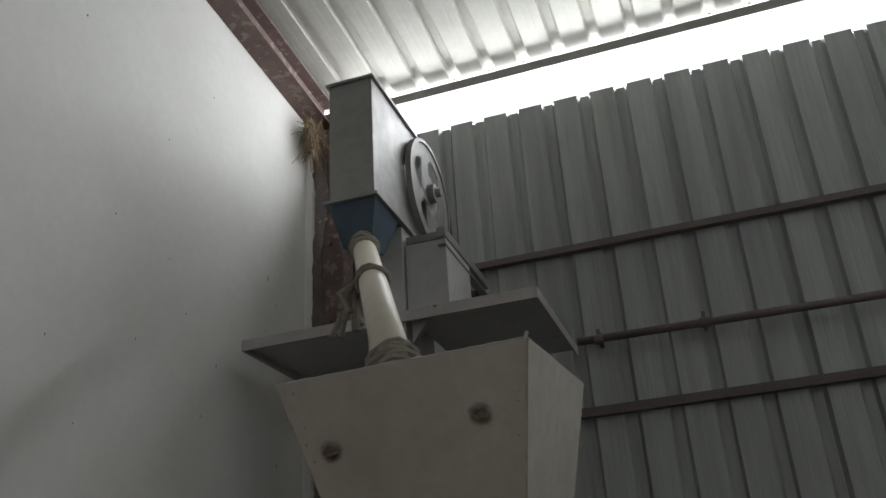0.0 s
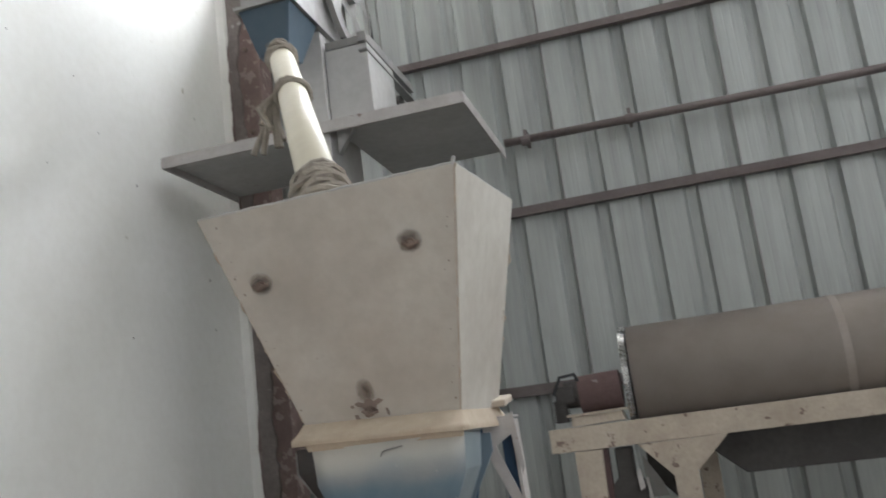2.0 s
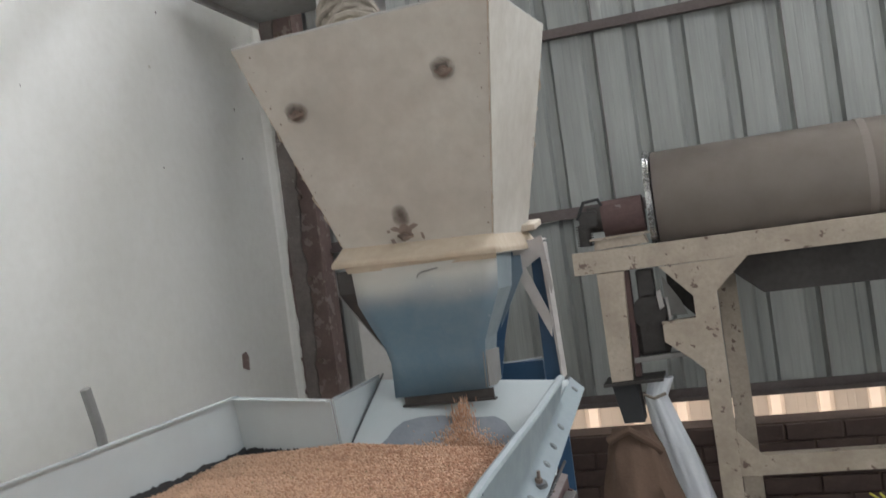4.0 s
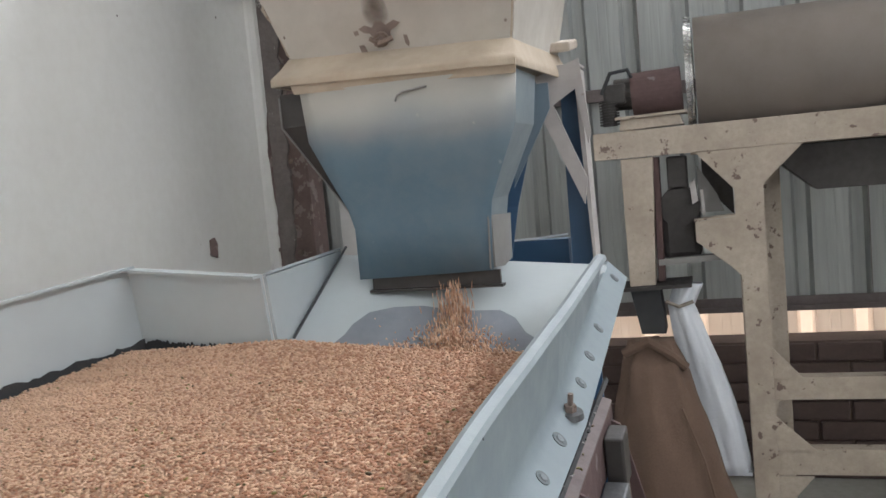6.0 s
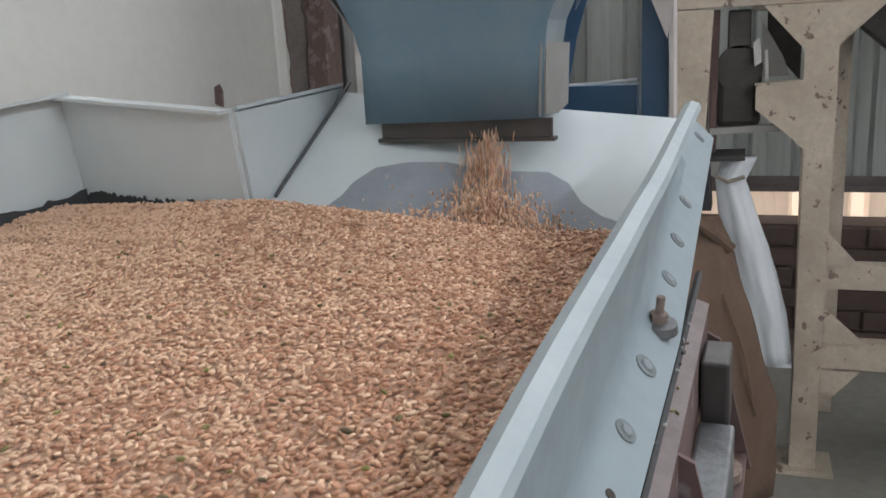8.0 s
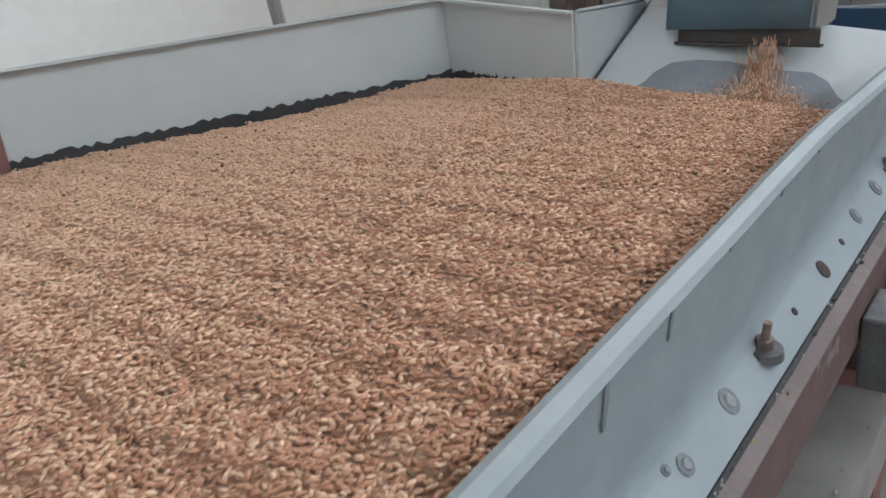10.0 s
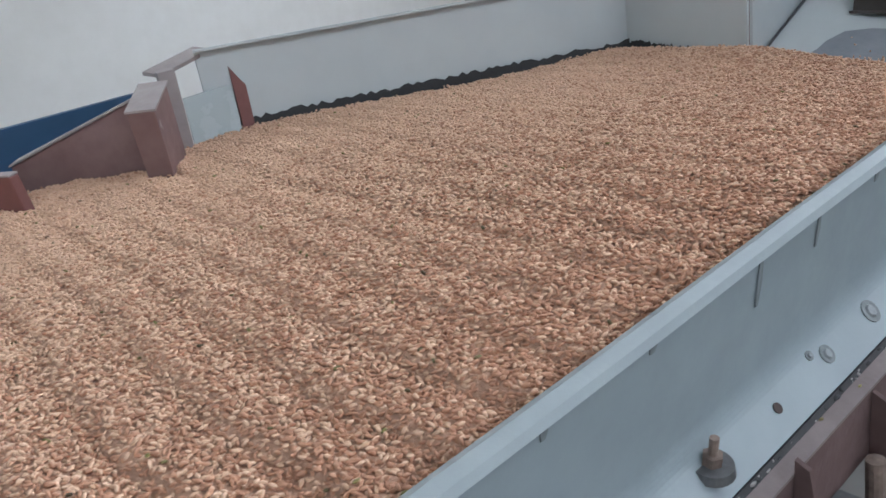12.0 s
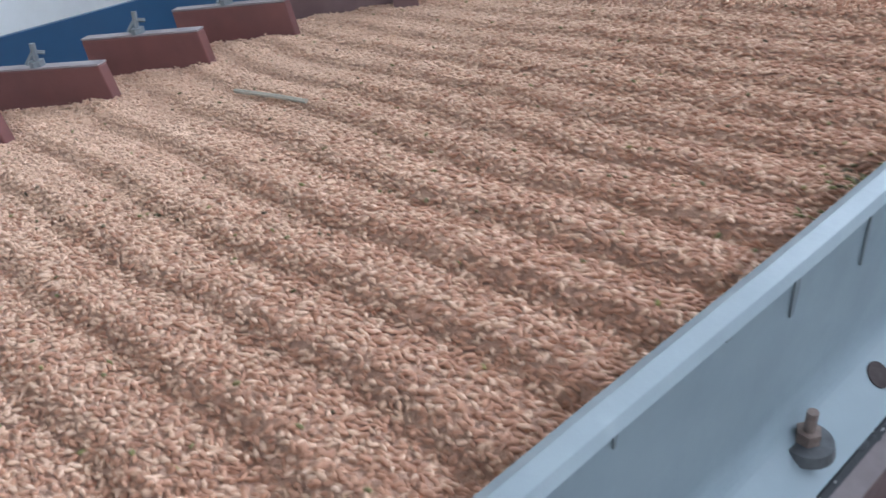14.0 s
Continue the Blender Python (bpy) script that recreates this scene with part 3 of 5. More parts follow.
# ---------------------------------------------------------------- feed hopper
hop = thing("feed_hopper", Matrix(), "dusty cream sheet-steel feed hopper with blue outlet", "hopper")
TOP = [(-0.664, 1.185, 1.715), (-0.256, 1.180, 1.722), (-0.240, 1.535, 1.745), (-0.648, 1.540, 1.738)]
BOT = [(-0.585, 1.335, 1.392), (-0.332, 1.335, 1.384), (-0.320, 1.545, 1.384), (-0.573, 1.545, 1.392)]
TOP, BOT = [Vector(p) for p in TOP], [Vector(p) for p in BOT]
for i, nm in enumerate(("front_panel", "side_panel", "back_panel", "side_panel")):
    j = (i + 1) % 4
    b = nb()
    nrm = (TOP[j] - TOP[i]).cross(BOT[i] - TOP[i]).normalized()
    slab(b, [TOP[i], TOP[j], BOT[j], BOT[i]], nrm * -0.003)
    part(nm, b, CREAM, hop)
random.seed(6)
b = nb()
for i in range(4):
    p, q = TOP[i], TOP[(i + 1) % 4]
    tube(b, [p.lerp(q, k / 24) + Vector((random.gauss(0, 0.0005), random.gauss(0, 0.0005), random.gauss(0.0004, 0.0005))) for k in range(25)], 0.0026, 6)
tube(b, [TOP[1] + Vector((-0.002, 0, -0.002)), TOP[1] + Vector((0, 0, 0.005)), TOP[1] + Vector((0.002, 0, 0.010))], 0.003, 6)
part("rim_bead", b, PLATE, hop, "worn bare steel rim")
for i, rough in ((0, 0.0022), (2, 0.002)):
    b = nb()
    tube(b, [TOP[i].lerp(BOT[i], k / 40) + Vector((random.gauss(0, rough), random.gauss(0, 0.001), 0)) for k in range(41)], 0.0024, 5)
    part("weld_bead", b, WELD, hop)
# weld bead down the front corner, a little uneven
random.seed(2)
b = nb()
tube(b, [TOP[1].lerp(BOT[1], k / 30) + Vector((random.gauss(0, 0.0014), -0.0005, 0)) for k in range(31)], 0.0022, 6)
part("weld_bead", b, WELD, hop)
fn = (TOP[1] - TOP[0]).cross(BOT[0] - TOP[0]).normalized()
if fn.y > 0:
    fn = -fn


def on_front(u, v):
    return TOP[0].lerp(TOP[1], u).lerp(BOT[0].lerp(BOT[1], u), v)


for u, v in ((0.815, 0.27), (0.13, 0.33), (0.45, 0.955)):
    p = on_front(u, v) + fn * 0.003
    b = nb()
    cyl(b, p, p + fn * 0.004, 0.0085, seg=10)
    cyl(b, p + fn * 0.003, p + fn * 0.015, 0.0055, seg=6)
    tube(b, [p + fn * 0.01 + Vector((-0.010, 0, 0.004)), p + fn * 0.016, p + fn * 0.012 + Vector((0.016, 0, 0.003))], 0.003, 6)
    part("bolt", b, RUST, hop)
SOOT = material("oily_soot", (0.20, 0.155, 0.125), (0.28, 0.225, 0.185), 0.7, grain=120, stain=30, amount=0.5)
_n, _l = SOOT.node_tree.nodes, SOOT.node_tree.links
_co, _vm, _mr, _nz, _mu = (_n.new("ShaderNode" + k) for k in ("TexCoord", "VectorMath", "MapRange", "TexNoise", "Math"))
_vm.operation = "DISTANCE"
_vm.inputs[1].default_value = (0.5, 0.5, 0.5)
_l.new(_co.outputs["Generated"], _vm.inputs[0])
_l.new(_co.outputs["Object"], _nz.inputs["Vector"])
_nz.inputs["Scale"].default_value = 70.0
_mr.inputs["From Min"].default_value, _mr.inputs["From Max"].default_value = 0.10, 0.52
_mr.inputs["To Min"].default_value, _mr.inputs["To Max"].default_value = 1.15, 0.0
_l.new(_vm.outputs["Value"], _mr.inputs["Value"])
_mu.operation = "MULTIPLY"
_mu.use_clamp = True
_l.new(_mr.outputs["Result"], _mu.inputs[0])
_l.new(_nz.outputs["Fac"], _mu.inputs[1])
_l.new(_mu.outputs[0], _n["Principled BSDF"].inputs["Alpha"])


DRIP = material("dark_oil_stain", (0.185, 0.14, 0.12), (0.27, 0.22, 0.19), 0.6, grain=150, stain=50, amount=0.6)


def blotch(cx, cz, pts, mat=SOOT):
    p = on_front(cx, cz)
    ax = (TOP[1] - TOP[0]).normalized()
    ay = ax.cross(fn).normalized()
    if ay.z < 0:
        ay = -ay
    b = nb()
    slab(b, [p + ax * x + ay * y + fn * 0.0034 for x, y in pts], fn * 0.0006)
    part("stain", b, mat, hop)


blotch(0.45, 0.945, [(-0.024, 0.011), (-0.016, 0.014), (-0.008, 0.010), (-0.003, 0.017), (0.004, 0.016), (0.008, 0.011), (0.018, 0.015), (0.025, 0.011), (0.019, 0.007), (0.012, 0.004), (0.009, -0.007), (0.001, -0.010), (-0.007, -0.006), (-0.012, 0.004), (-0.019, 0.006)], DRIP)
blotch(0.355, 0.985, [(-0.004, 0.006), (0.002, 0.006), (0.004, -0.002), (0.001, -0.008), (-0.003, -0.003)], DRIP)
blotch(0.555, 0.965, [(-0.002, 0.006), (0.002, 0.005), (0.003, -0.004), (0.001, -0.008), (-0.002, -0.003)], DRIP)
blotch(0.345, 0.93, [(-0.003, 0.002), (0.002, 0.003), (0.003, -0.002), (-0.002, -0.003)], DRIP)
for u, v in ((0.815, 0.27), (0.13, 0.33)):
    blotch(u, v, [(0.019 * math.cos(a) * (1 + 0.25 * math.sin(3 * a + u * 9)) - 0.003, 0.031 * math.sin(a) * (1 + 0.2 * math.cos(2 * a)) + 0.004) for a in [k * 0.45 for k in range(14)]])
blotch(0.45, 0.86, [(-0.010, 0.026), (0.008, 0.028), (0.014, 0.0), (0.016, -0.030), (-0.016, -0.030), (-0.014, 0.0)])
random.seed(23)
for i in range(20):
    w = random.uniform(0.0006, 0.0018)
    blotch(random.choice((random.uniform(0.01, 0.06), random.uniform(0.95, 0.99))), random.uniform(0.03, 0.97), [(-w, 0.0), (0, w * 1.4), (w, 0.0), (0, -w)], DRIP)
# rounded flange ledge with grain dust
b = nb()
SK1 = [Vector(p) for p in ((-0.594, 1.300, 1.366), (-0.324, 1.296, 1.359), (-0.308, 1.565, 1.359), (-0.588, 1.572, 1.366))]
SK0 = [p + (q - p) * 0.25 for p, q in zip(BOT, SK1)]
rings = [[b.verts.new(p + Vector((0, 0, dz))) for p in ring_] for ring_, dz in ((BOT, 0.001), (SK0, 0.001), (SK1, 0.001), (SK1, -0.005))]
for p, q in zip(rings, rings[1:]):
    for k in range(4):
        b.faces.new((p[k], p[(k + 1) % 4], q[(k + 1) % 4], q[k]))
bmesh.ops.subdivide_edges(b, edges=list(b.edges), cuts=5, use_grid_fill=True)
for v in b.verts:
    v.co += Vector((0, 0, 0.0013 * noise.noise(v.co * 60)))
bmesh.ops.solidify(b, geom=list(b.faces), thickness=0.003)
part("flange", b, DUST_CREAM, hop, smooth=True)
b = nb()
slab(b, [(-0.577, 1.2995, 1.366), (-0.320, 1.2945, 1.360), (-0.322, 1.2985, 1.346), (-0.572, 1.3015, 1.351)], (0, 0.004, 0))
part("collar", b, DUST_CREAM, hop)
b = nb()
slab(b, [(-0.336, 1.50, 1.384), (-0.294, 1.50, 1.384), (-0.292, 1.56, 1.394), (-0.334, 1.56, 1.394)], (0, 0, 0.012), bevel=0.003)
part("flange_tab", b, CREAM_WORN, hop)
# front sheet of the outlet, bent in at the knee
FRONT = [(-0.566, 1.352, 1.303), (-0.566, 1.297, 1.313), (-0.553, 1.255, 1.330), (-0.540, 1.217, 1.345), (-0.536, 1.194, 1.350), (-0.541, 1.134, 1.362)]
RIGHT = [(-0.322, 1.352, 1.300), (-0.329, 1.297, 1.311), (-0.350, 1.255, 1.325), (-0.369, 1.217, 1.342), (-0.373, 1.194, 1.347), (-0.379, 1.137, 1.362)]
b = nb()
N = 10
rows = []
for (xl, zl, yl), (xr, zr_, yr) in zip(FRONT, RIGHT):
    rows.append([b.verts.new((xl + (xr - xl) * k / N, yl + (yr - yl) * k / N - 0.003 * math.sin(math.pi * k / N), zl + (zr_ - zl) * k / N)) for k in range(N + 1)])
backs = [[b.verts.new(v.co + Vector((0, 0.004, 0))) for v in row] for row in rows]
for g0, flip in ((rows, False), (backs, True)):
    for p, q in zip(g0, g0[1:]):
        for k in range(N):
            f = (p[k], p[k + 1], q[k + 1], q[k])
            b.faces.new(f[::-1] if flip else f)
for k in range(len(rows) - 1):
    for e in (0, N):
        b.faces.new((rows[k][e], rows[k + 1][e], backs[k + 1][e], backs[k][e]))
for e in (0, len(rows) - 1):
    for k in range(N):
        b.faces.new((rows[e][k], rows[e][k + 1], backs[e][k + 1], backs[e][k]))
part("outlet_front", b, BLUE_DUSTED, hop, "worn blue painted sheet, dusted at the top", smooth=True)
for side, pts in (("outlet_side", FRONT), ("outlet_side", RIGHT)):
    b = nb()
    s_in = 0.002 if pts is FRONT else -0.006
    for (x0, z0, y0), (x1, z1, y1) in zip(pts, pts[1:]):
        deep = 0.98 if pts is FRONT else 0.62
        d0, d1 = (1.50 - y0) * deep, (1.50 - y1) * deep
        slab(b, [(x0 + s_in, y0 + 0.005, z0), (x1 + s_in, y1 + 0.005, z1), (x1 + s_in, y1 + d1, z1), (x0 + s_in, y0 + d0, z0)], (0.003, 0, 0))
    # right side's paler tone carries its dust and the brightness of facing east
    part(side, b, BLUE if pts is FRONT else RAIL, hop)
b = nb()
slab(b, [(-0.560, 1.50, 1.352), (-0.330, 1.50, 1.352), (-0.372, 1.49, 1.20), (-0.536, 1.49, 1.20)], (0, 0.003, 0))
slab(b, [(-0.536, 1.49, 1.20), (-0.372, 1.49, 1.20), (-0.379, 1.46, 1.137), (-0.541, 1.46, 1.137)], (0, 0.003, 0))
part("outlet_back", b, DEEP_BLUE, hop)
b = nb()
box(b, -0.527, -0.372, 1.366, 1.372, 1.121, 1.1365)
part("outlet_slide", b, DARK_STEEL, hop)
b = nb()
box(b, -0.530, -0.369, 1.362, 1.377, 1.1175, 1.1205)
part("outlet_lip", b, DARK_STEEL, hop)
b = nb()
slab(b, [(-0.374, 1.349, 1.200), (-0.364, 1.40, 1.198), (-0.366, 1.40, 1.146), (-0.372, 1.385, 1.139), (-0.378, 1.364, 1.140)], (0.002, 0, 0))
part("side_flap", b, GREY_STEEL, hop)
b = nb()
tube(b, [(-0.375, 1.346, 1.217), (-0.3755, 1.347, 1.195), (-0.381, 1.360, 1.139)], 0.0012, 6)
part("weld_bead", b, GREY_STEEL, hop)
b = nb()
tube(b, [(-0.455, 1.3015, 1.331), (-0.452, 1.3005, 1.337), (-0.445, 1.2995, 1.340), (-0.418, 1.2990, 1.343)], 0.0012, 5)
part("scratch", b, GREY_STEEL, hop)
# blue side gusset and the leg frame with cream edges
b = nb()
slab(b, [(-0.345, 1.45, 1.345), (-0.316, 1.45, 1.345), (-0.316, 1.45, 1.315), (-0.366, 1.45, 1.225)], (0, 0.004, 0))
part("gusset", b, BLUE, hop)
b = nb()
slab(b, [(-0.315, 1.532, 1.356), (-0.290, 1.532, 1.356), (-0.288, 1.545, 0.0), (-0.320, 1.545, 0.0)], (0, 0.006, 0))
part("leg", b, DEEP_BLUE, hop)
b = nb()
slab(b, [(-0.292, 1.50, 1.362), (-0.285, 1.50, 1.362), (-0.283, 1.52, 1.118), (-0.2865, 1.52, 1.118)], (0, 0.045, 0))
part("leg_edge", b, FRAME, hop)
b = nb()
slab(b, [(-0.338, 1.495, 1.357), (-0.284, 1.495, 1.374), (-0.275, 1.495, 1.283), (-0.2795, 1.495, 1.270), (-0.291, 1.495, 1.338), (-0.319, 1.495, 1.321), (-0.2835, 1.495, 1.228), (-0.2885, 1.495, 1.196), (-0.339, 1.495, 1.319)], (0, 0.004, 0))
box(b, -0.338, -0.285, 1.4992, 1.55, 1.366, 1.369)
part("brace", b, FRAME, hop)
b = nb()
box(b, -0.528, -0.322, 1.551, 1.572, 1.112, 1.150)
part("cross_bar", b, DEEP_BLUE, hop)
b = nb()
tube(b, [(-0.41, 1.553, 1.151), (-0.36, 1.551, 1.153), (-0.322, 1.550, 1.156)], 0.0015, 5)
part("wire", b, WHITE_BAG, hop)
b = nb()
box(b, -0.555, -0.530, 1.56, 1.585, 0.0, 1.356)
part("leg", b, DEEP_BLUE, hop)
# bracket edge on the other side; dark plate stands in for the shaded gap
b = nb()
slab(b, [(-0.607, 1.335, 1.356), (-0.575, 1.335, 1.356), (-0.575, 1.335, 1.318), (-0.540, 1.362, 1.214), (-0.545, 1.362, 1.214), (-0.606, 1.335, 1.318)], (0, 0.004, 0))
part("bracket", b, DARK_STEEL, hop)
b = nb()
tube(b, [(-0.607, 1.333, 1.352), (-0.607, 1.333, 1.318), (-0.545, 1.360, 1.214)], 0.0012, 5)
part("bracket_edge", b, GREY_STEEL, hop)

# ---------------------------------------------------------------- gravity separator
RV = Vector((0.04741, 0.98907, 0.13961)).normalized()
UV = Vector((-RV.y, RV.x, 0)).normalized()
NV = RV.cross(UV).normalized()
DECK = Matrix.Translation((-0.2884, 0.5745, 0.9669)) @ Matrix((RV, UV, NV)).transposed().to_4x4()
sep = thing("gravity_separator", DECK, "pale blue vibrating grain separator deck on a maroon frame", "machine")
S0, S1 = -1.25, 0.905


def strip(name, profile, s0, s1, mat, label="", bevel=0.0):
    b = nb()
    slab(b, [(s0, l, h) for l, h in profile], (s1 - s0, 0, 0), bevel=bevel)
    return part(name, b, mat, sep, label)


def swept(name, profile, stops, mat, label=""):
    """A rail whose section changes along it: profile(s) gives the section, closed."""
    b = nb()
    rings = [[b.verts.new((s, l, h)) for l, h in profile(s)] for s in stops]
    for p, q in zip(rings, rings[1:]):
        for k in range(len(p)):
            b.faces.new((p[k], p[(k + 1) % len(p)], q[(k + 1) % len(p)], q[k]))
    b.faces.new(rings[0][::-1])
    b.faces.new(rings[-1])
    return part(name, b, mat, sep, label)


def rail_up(s):
    return max(0.0, (s - 0.55) / 0.36) * 0.013


def rim_h(s):
    return 0.1015 - 0.030 * min(max((s - 0.32) / 0.50, 0.0), 1.0)


STOPS = [S0, -0.6, 0.0, 0.32, 0.45, 0.55, 0.65, 0.75, 0.812]
random.seed(77)
RIMS = [S0 + 0.0305 * k for k in range(68)]
DENT = {round(x, 3): 0.0005 * noise.noise(Vector((x * 9.0, 3.1, 0.0))) for x in RIMS}
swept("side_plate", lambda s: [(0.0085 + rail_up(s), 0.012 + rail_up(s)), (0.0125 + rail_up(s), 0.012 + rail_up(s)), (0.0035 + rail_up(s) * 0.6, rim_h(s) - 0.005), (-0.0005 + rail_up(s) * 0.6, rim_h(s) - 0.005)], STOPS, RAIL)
swept("rim", lambda s: [(l + rail_up(s) * 0.6 + DENT.get(round(s, 3), 0), h + rim_h(s) - 0.1015 + DENT.get(round(s, 3), 0) * 0.6) for l, h in ((0.005, 0.0945), (0.006, 0.0990), (0.001, 0.1015), (-0.005, 0.0995), (-0.0065, 0.0955), (-0.002, 0.0930))], RIMS, PALE_RIM, "rubbed pale upper edge")
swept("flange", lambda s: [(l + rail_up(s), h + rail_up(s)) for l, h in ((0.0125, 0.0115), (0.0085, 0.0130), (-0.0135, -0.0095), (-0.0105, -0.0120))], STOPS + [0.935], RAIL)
def bend(s):
    a, c, e = (0.0072, 0.0245), (0.0084, 0.0126), (0.0010, 0.0053)
    arc = [tuple((1 - k) ** 2 * p + 2 * k * (1 - k) * q + k * k * w for p, q, w in zip(a, c, e)) for k in (x / 8 for x in range(9))]
    up = rail_up(s)
    return [(l - 0.0001 + up, h + up) for l, h in arc + [(0.0100, 0.0118)]]


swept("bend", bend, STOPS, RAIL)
strip("seal", [(-0.0112, -0.0125), (-0.0140, -0.0105), (-0.0158, -0.0140), (-0.0122, -0.0160)], S0, S1 - 0.25, RUBBER)
strip("frame_beam", [(-0.0125, -0.0185), (-0.0225, -0.0215), (-0.0225, -0.0665), (0.03, -0.0665), (0.03, -0.0185)], S0, 0.62, BEAM)
strip("beam_ledge", [(-0.0122, -0.0182), (-0.0228, -0.0212), (-0.0232, -0.0185), (-0.0135, -0.0150)], S0, 0.62, BEAM_DUST, "dusted top of the frame beam")
strip("lower_frame", [(-0.026, -0.16), (-0.036, -0.16), (-0.036, -0.22), (0.03, -0.22), (0.03, -0.16)], S0, 0.55, GREY_STEEL)
random.seed(100)


def crumbs(name, n, place, lo, hi, mat, label):
    """Small uneven lumps, too many to count, joined."""
    b = nb()
    for i in range(n):
        c, r = Vector(place()), random.uniform(lo, hi)
        vs = bmesh.ops.create_icosphere(b, subdivisions=1, radius=r)["verts"]
        k = Vector((random.uniform(0.8, 2.0), random.uniform(0.6, 1.2), random.uniform(0.4, 0.9)))
        for v in vs:
            v.co = c + Vector((v.co.x * k.x, v.co.y * k.y, v.co.z * k.z)) * random.uniform(0.75, 1.25)
    ob = part(name, b, mat, sep, label)
    ob["kind"] = "stuff"
    return ob


crumbs("joint_fluff", 230, lambda: (random.uniform(S0, 0.60), random.gauss(-0.0140, 0.0010), random.gauss(-0.0125, 0.0012)), 0.0005, 0.0015, GREY_STEEL, "grey dust fluff caught along the joint")
crumbs("joint_dirt", 200, lambda: (random.uniform(S0, 0.60), random.gauss(-0.0142, 0.0008), random.gauss(-0.0130, 0.0010)), 0.0008, 0.0024, RUBBER, "dark dirt packed along the joint")
crumbs("ledge_dust", 120, lambda: (random.uniform(S0, 0.50), random.uniform(-0.035, -0.020), random.gauss(-0.1590, 0.0006)), 0.0007, 0.0018, GREY_STEEL, "grey dust lumps on the lower frame")
FD = Vector((0, 0.022, 0.0225)).normalized()
FN = Vector((0, -0.0225, 0.022)).normalized()


def stud(s):
    p = Vector((s, 0, 0)) + FN * 0.0022
    up = Vector((0, -0.12, 1)).normalized()
    b = nb()
    cyl(b, p - up * 0.002, p + up * 0.003, 0.0118, 0.0106, seg=22)
    base = part("washer", b, WASHER, sep, "broad dark washer")
    b = nb()
    cyl(b, p + up * 0.003, p + up * 0.0085, 0.0052, seg=6)
    cyl(b, p + up * 0.0085, p + up * 0.0185, 0.0024, seg=10)
    part("stud_bolt", b, RUST, base, "rusty stud with nut")


def head(s, r=0.0085, mat=None, off=0.0):
    p = Vector((s, rail_up(s), rail_up(s))) + FD * off + FN * 0.0026
    b = nb()
    cyl(b, p + FN * 0.0010, p + FN * 0.0022, r * 0.46, r * 0.34, seg=12)
    screw = part("screw_head", b, mat or HEAD, sep)
    part("washer", cyl(nb(), p - FN * 0.001, p + FN * 0.0011, r * 0.74, seg=18), FLAT, screw)


def hole(s, r, off=0.0):
    p = Vector((s, 0, 0)) + FD * off + FN * 0.0026
    b = nb()
    cyl(b, p, p + FN * 0.0011, r * 0.66, seg=18)
    part("hole", b, HOLE, sep)


for s in (-0.86, -0.56, -0.275, 0.0, 0.232, 0.545):
    stud(s)
for s, r in ((-0.163, 0.0085), (-0.103, 0.0085), (0.120, 0.0075), (0.177, 0.0098), (0.437, 0.0085), (0.498, 0.0095), (0.605, 0.0085), (0.665, 0.0085), (0.737, 0.0085), (0.900, 0.0085)):
    head(s, r)
head(0.107, 0.0040, off=0.006)
for s, rr in ((-0.216, 0.0095), (-0.052, 0.0042), (0.061, 0.0045), (0.346, 0.0095), (0.392, 0.004), (0.284, 0.0038), (-0.345, 0.0095), (-0.45, 0.0045), (-0.66, 0.0095), (-0.75, 0.0045)):
    hole(s, rr, -0.002)
# stains running down the outer face of the plate
random.seed(12)
for s in (-0.286, -0.39, -0.165, 0.05, 0.41, -0.52, -0.47, -0.33, -0.23, -0.11, -0.04, 0.11, 0.18, 0.26, 0.33):
    b = nb()
    h0, h1 = 0.092, 0.092 - random.choice((0.006, 0.008, 0.012, 0.026)) * random.uniform(0.7, 1.2)
    w = random.uniform(0.0008, 0.0022)

    def face(h):
        return 0.0085 + (h - 0.012) / 0.084 * (-0.009) - 0.0004
    slab(b, [(s - w, face(h0), h0), (s + w, face(h0), h0), (s + w * 1.6, face((h0 + h1) / 2), (h0 + h1) / 2), (s + w * 0.6, face(h1), h1), (s - w * 0.8, face(h1), h1)], (0, -0.0006, 0))
    part("run_stain", b, RUN, sep)

# back pan walls round the grain
def pan(name, a, c, mat=PALE_BLUE, thick=0.004, fold=4):
    (s0, l0, b0, t0), (s1, l1, b1, t1) = a, c
    d = Vector((s1 - s0, l1 - l0, 0)).normalized()
    nn = Vector((-d.y, d.x, 0)) * thick
    b = nb()
    slab(b, [(s0, l0, b0), (s1, l1, b1), (s1, l1, t1), (s0, l0, t0)], nn)
    # folded top edge
    slab(b, [(s0, l0, t0), (s1, l1, t1), (s1 + nn.x * fold, l1 + nn.y * fold, t1 + 0.002), (s0 + nn.x * fold, l0 + nn.y * fold, t0 + 0.002)], (0, 0, 0.003))
    return part(name, b, mat, sep)


pan("back_plate", (0.690, 0.535, -0.01, 0.110), (0.15, 0.715, 0.03, 0.132))
pan("back_plate", (0.672, 0.346, -0.01, 0.098), (0.690, 0.531, -0.01, 0.109))
pan("gusset_plate", (0.855, 0.347, 0.02, 0.078), (0.6725, 0.3455, -0.01, 0.098), fold=1.2)
b = nb()
tube(b, [(0.862, 0.338, 0.0815), (0.80, 0.338, 0.0575), (0.70, 0.338, 0.0185)], 0.0016, 6)
part("joint_seal", b, WASHER, sep)
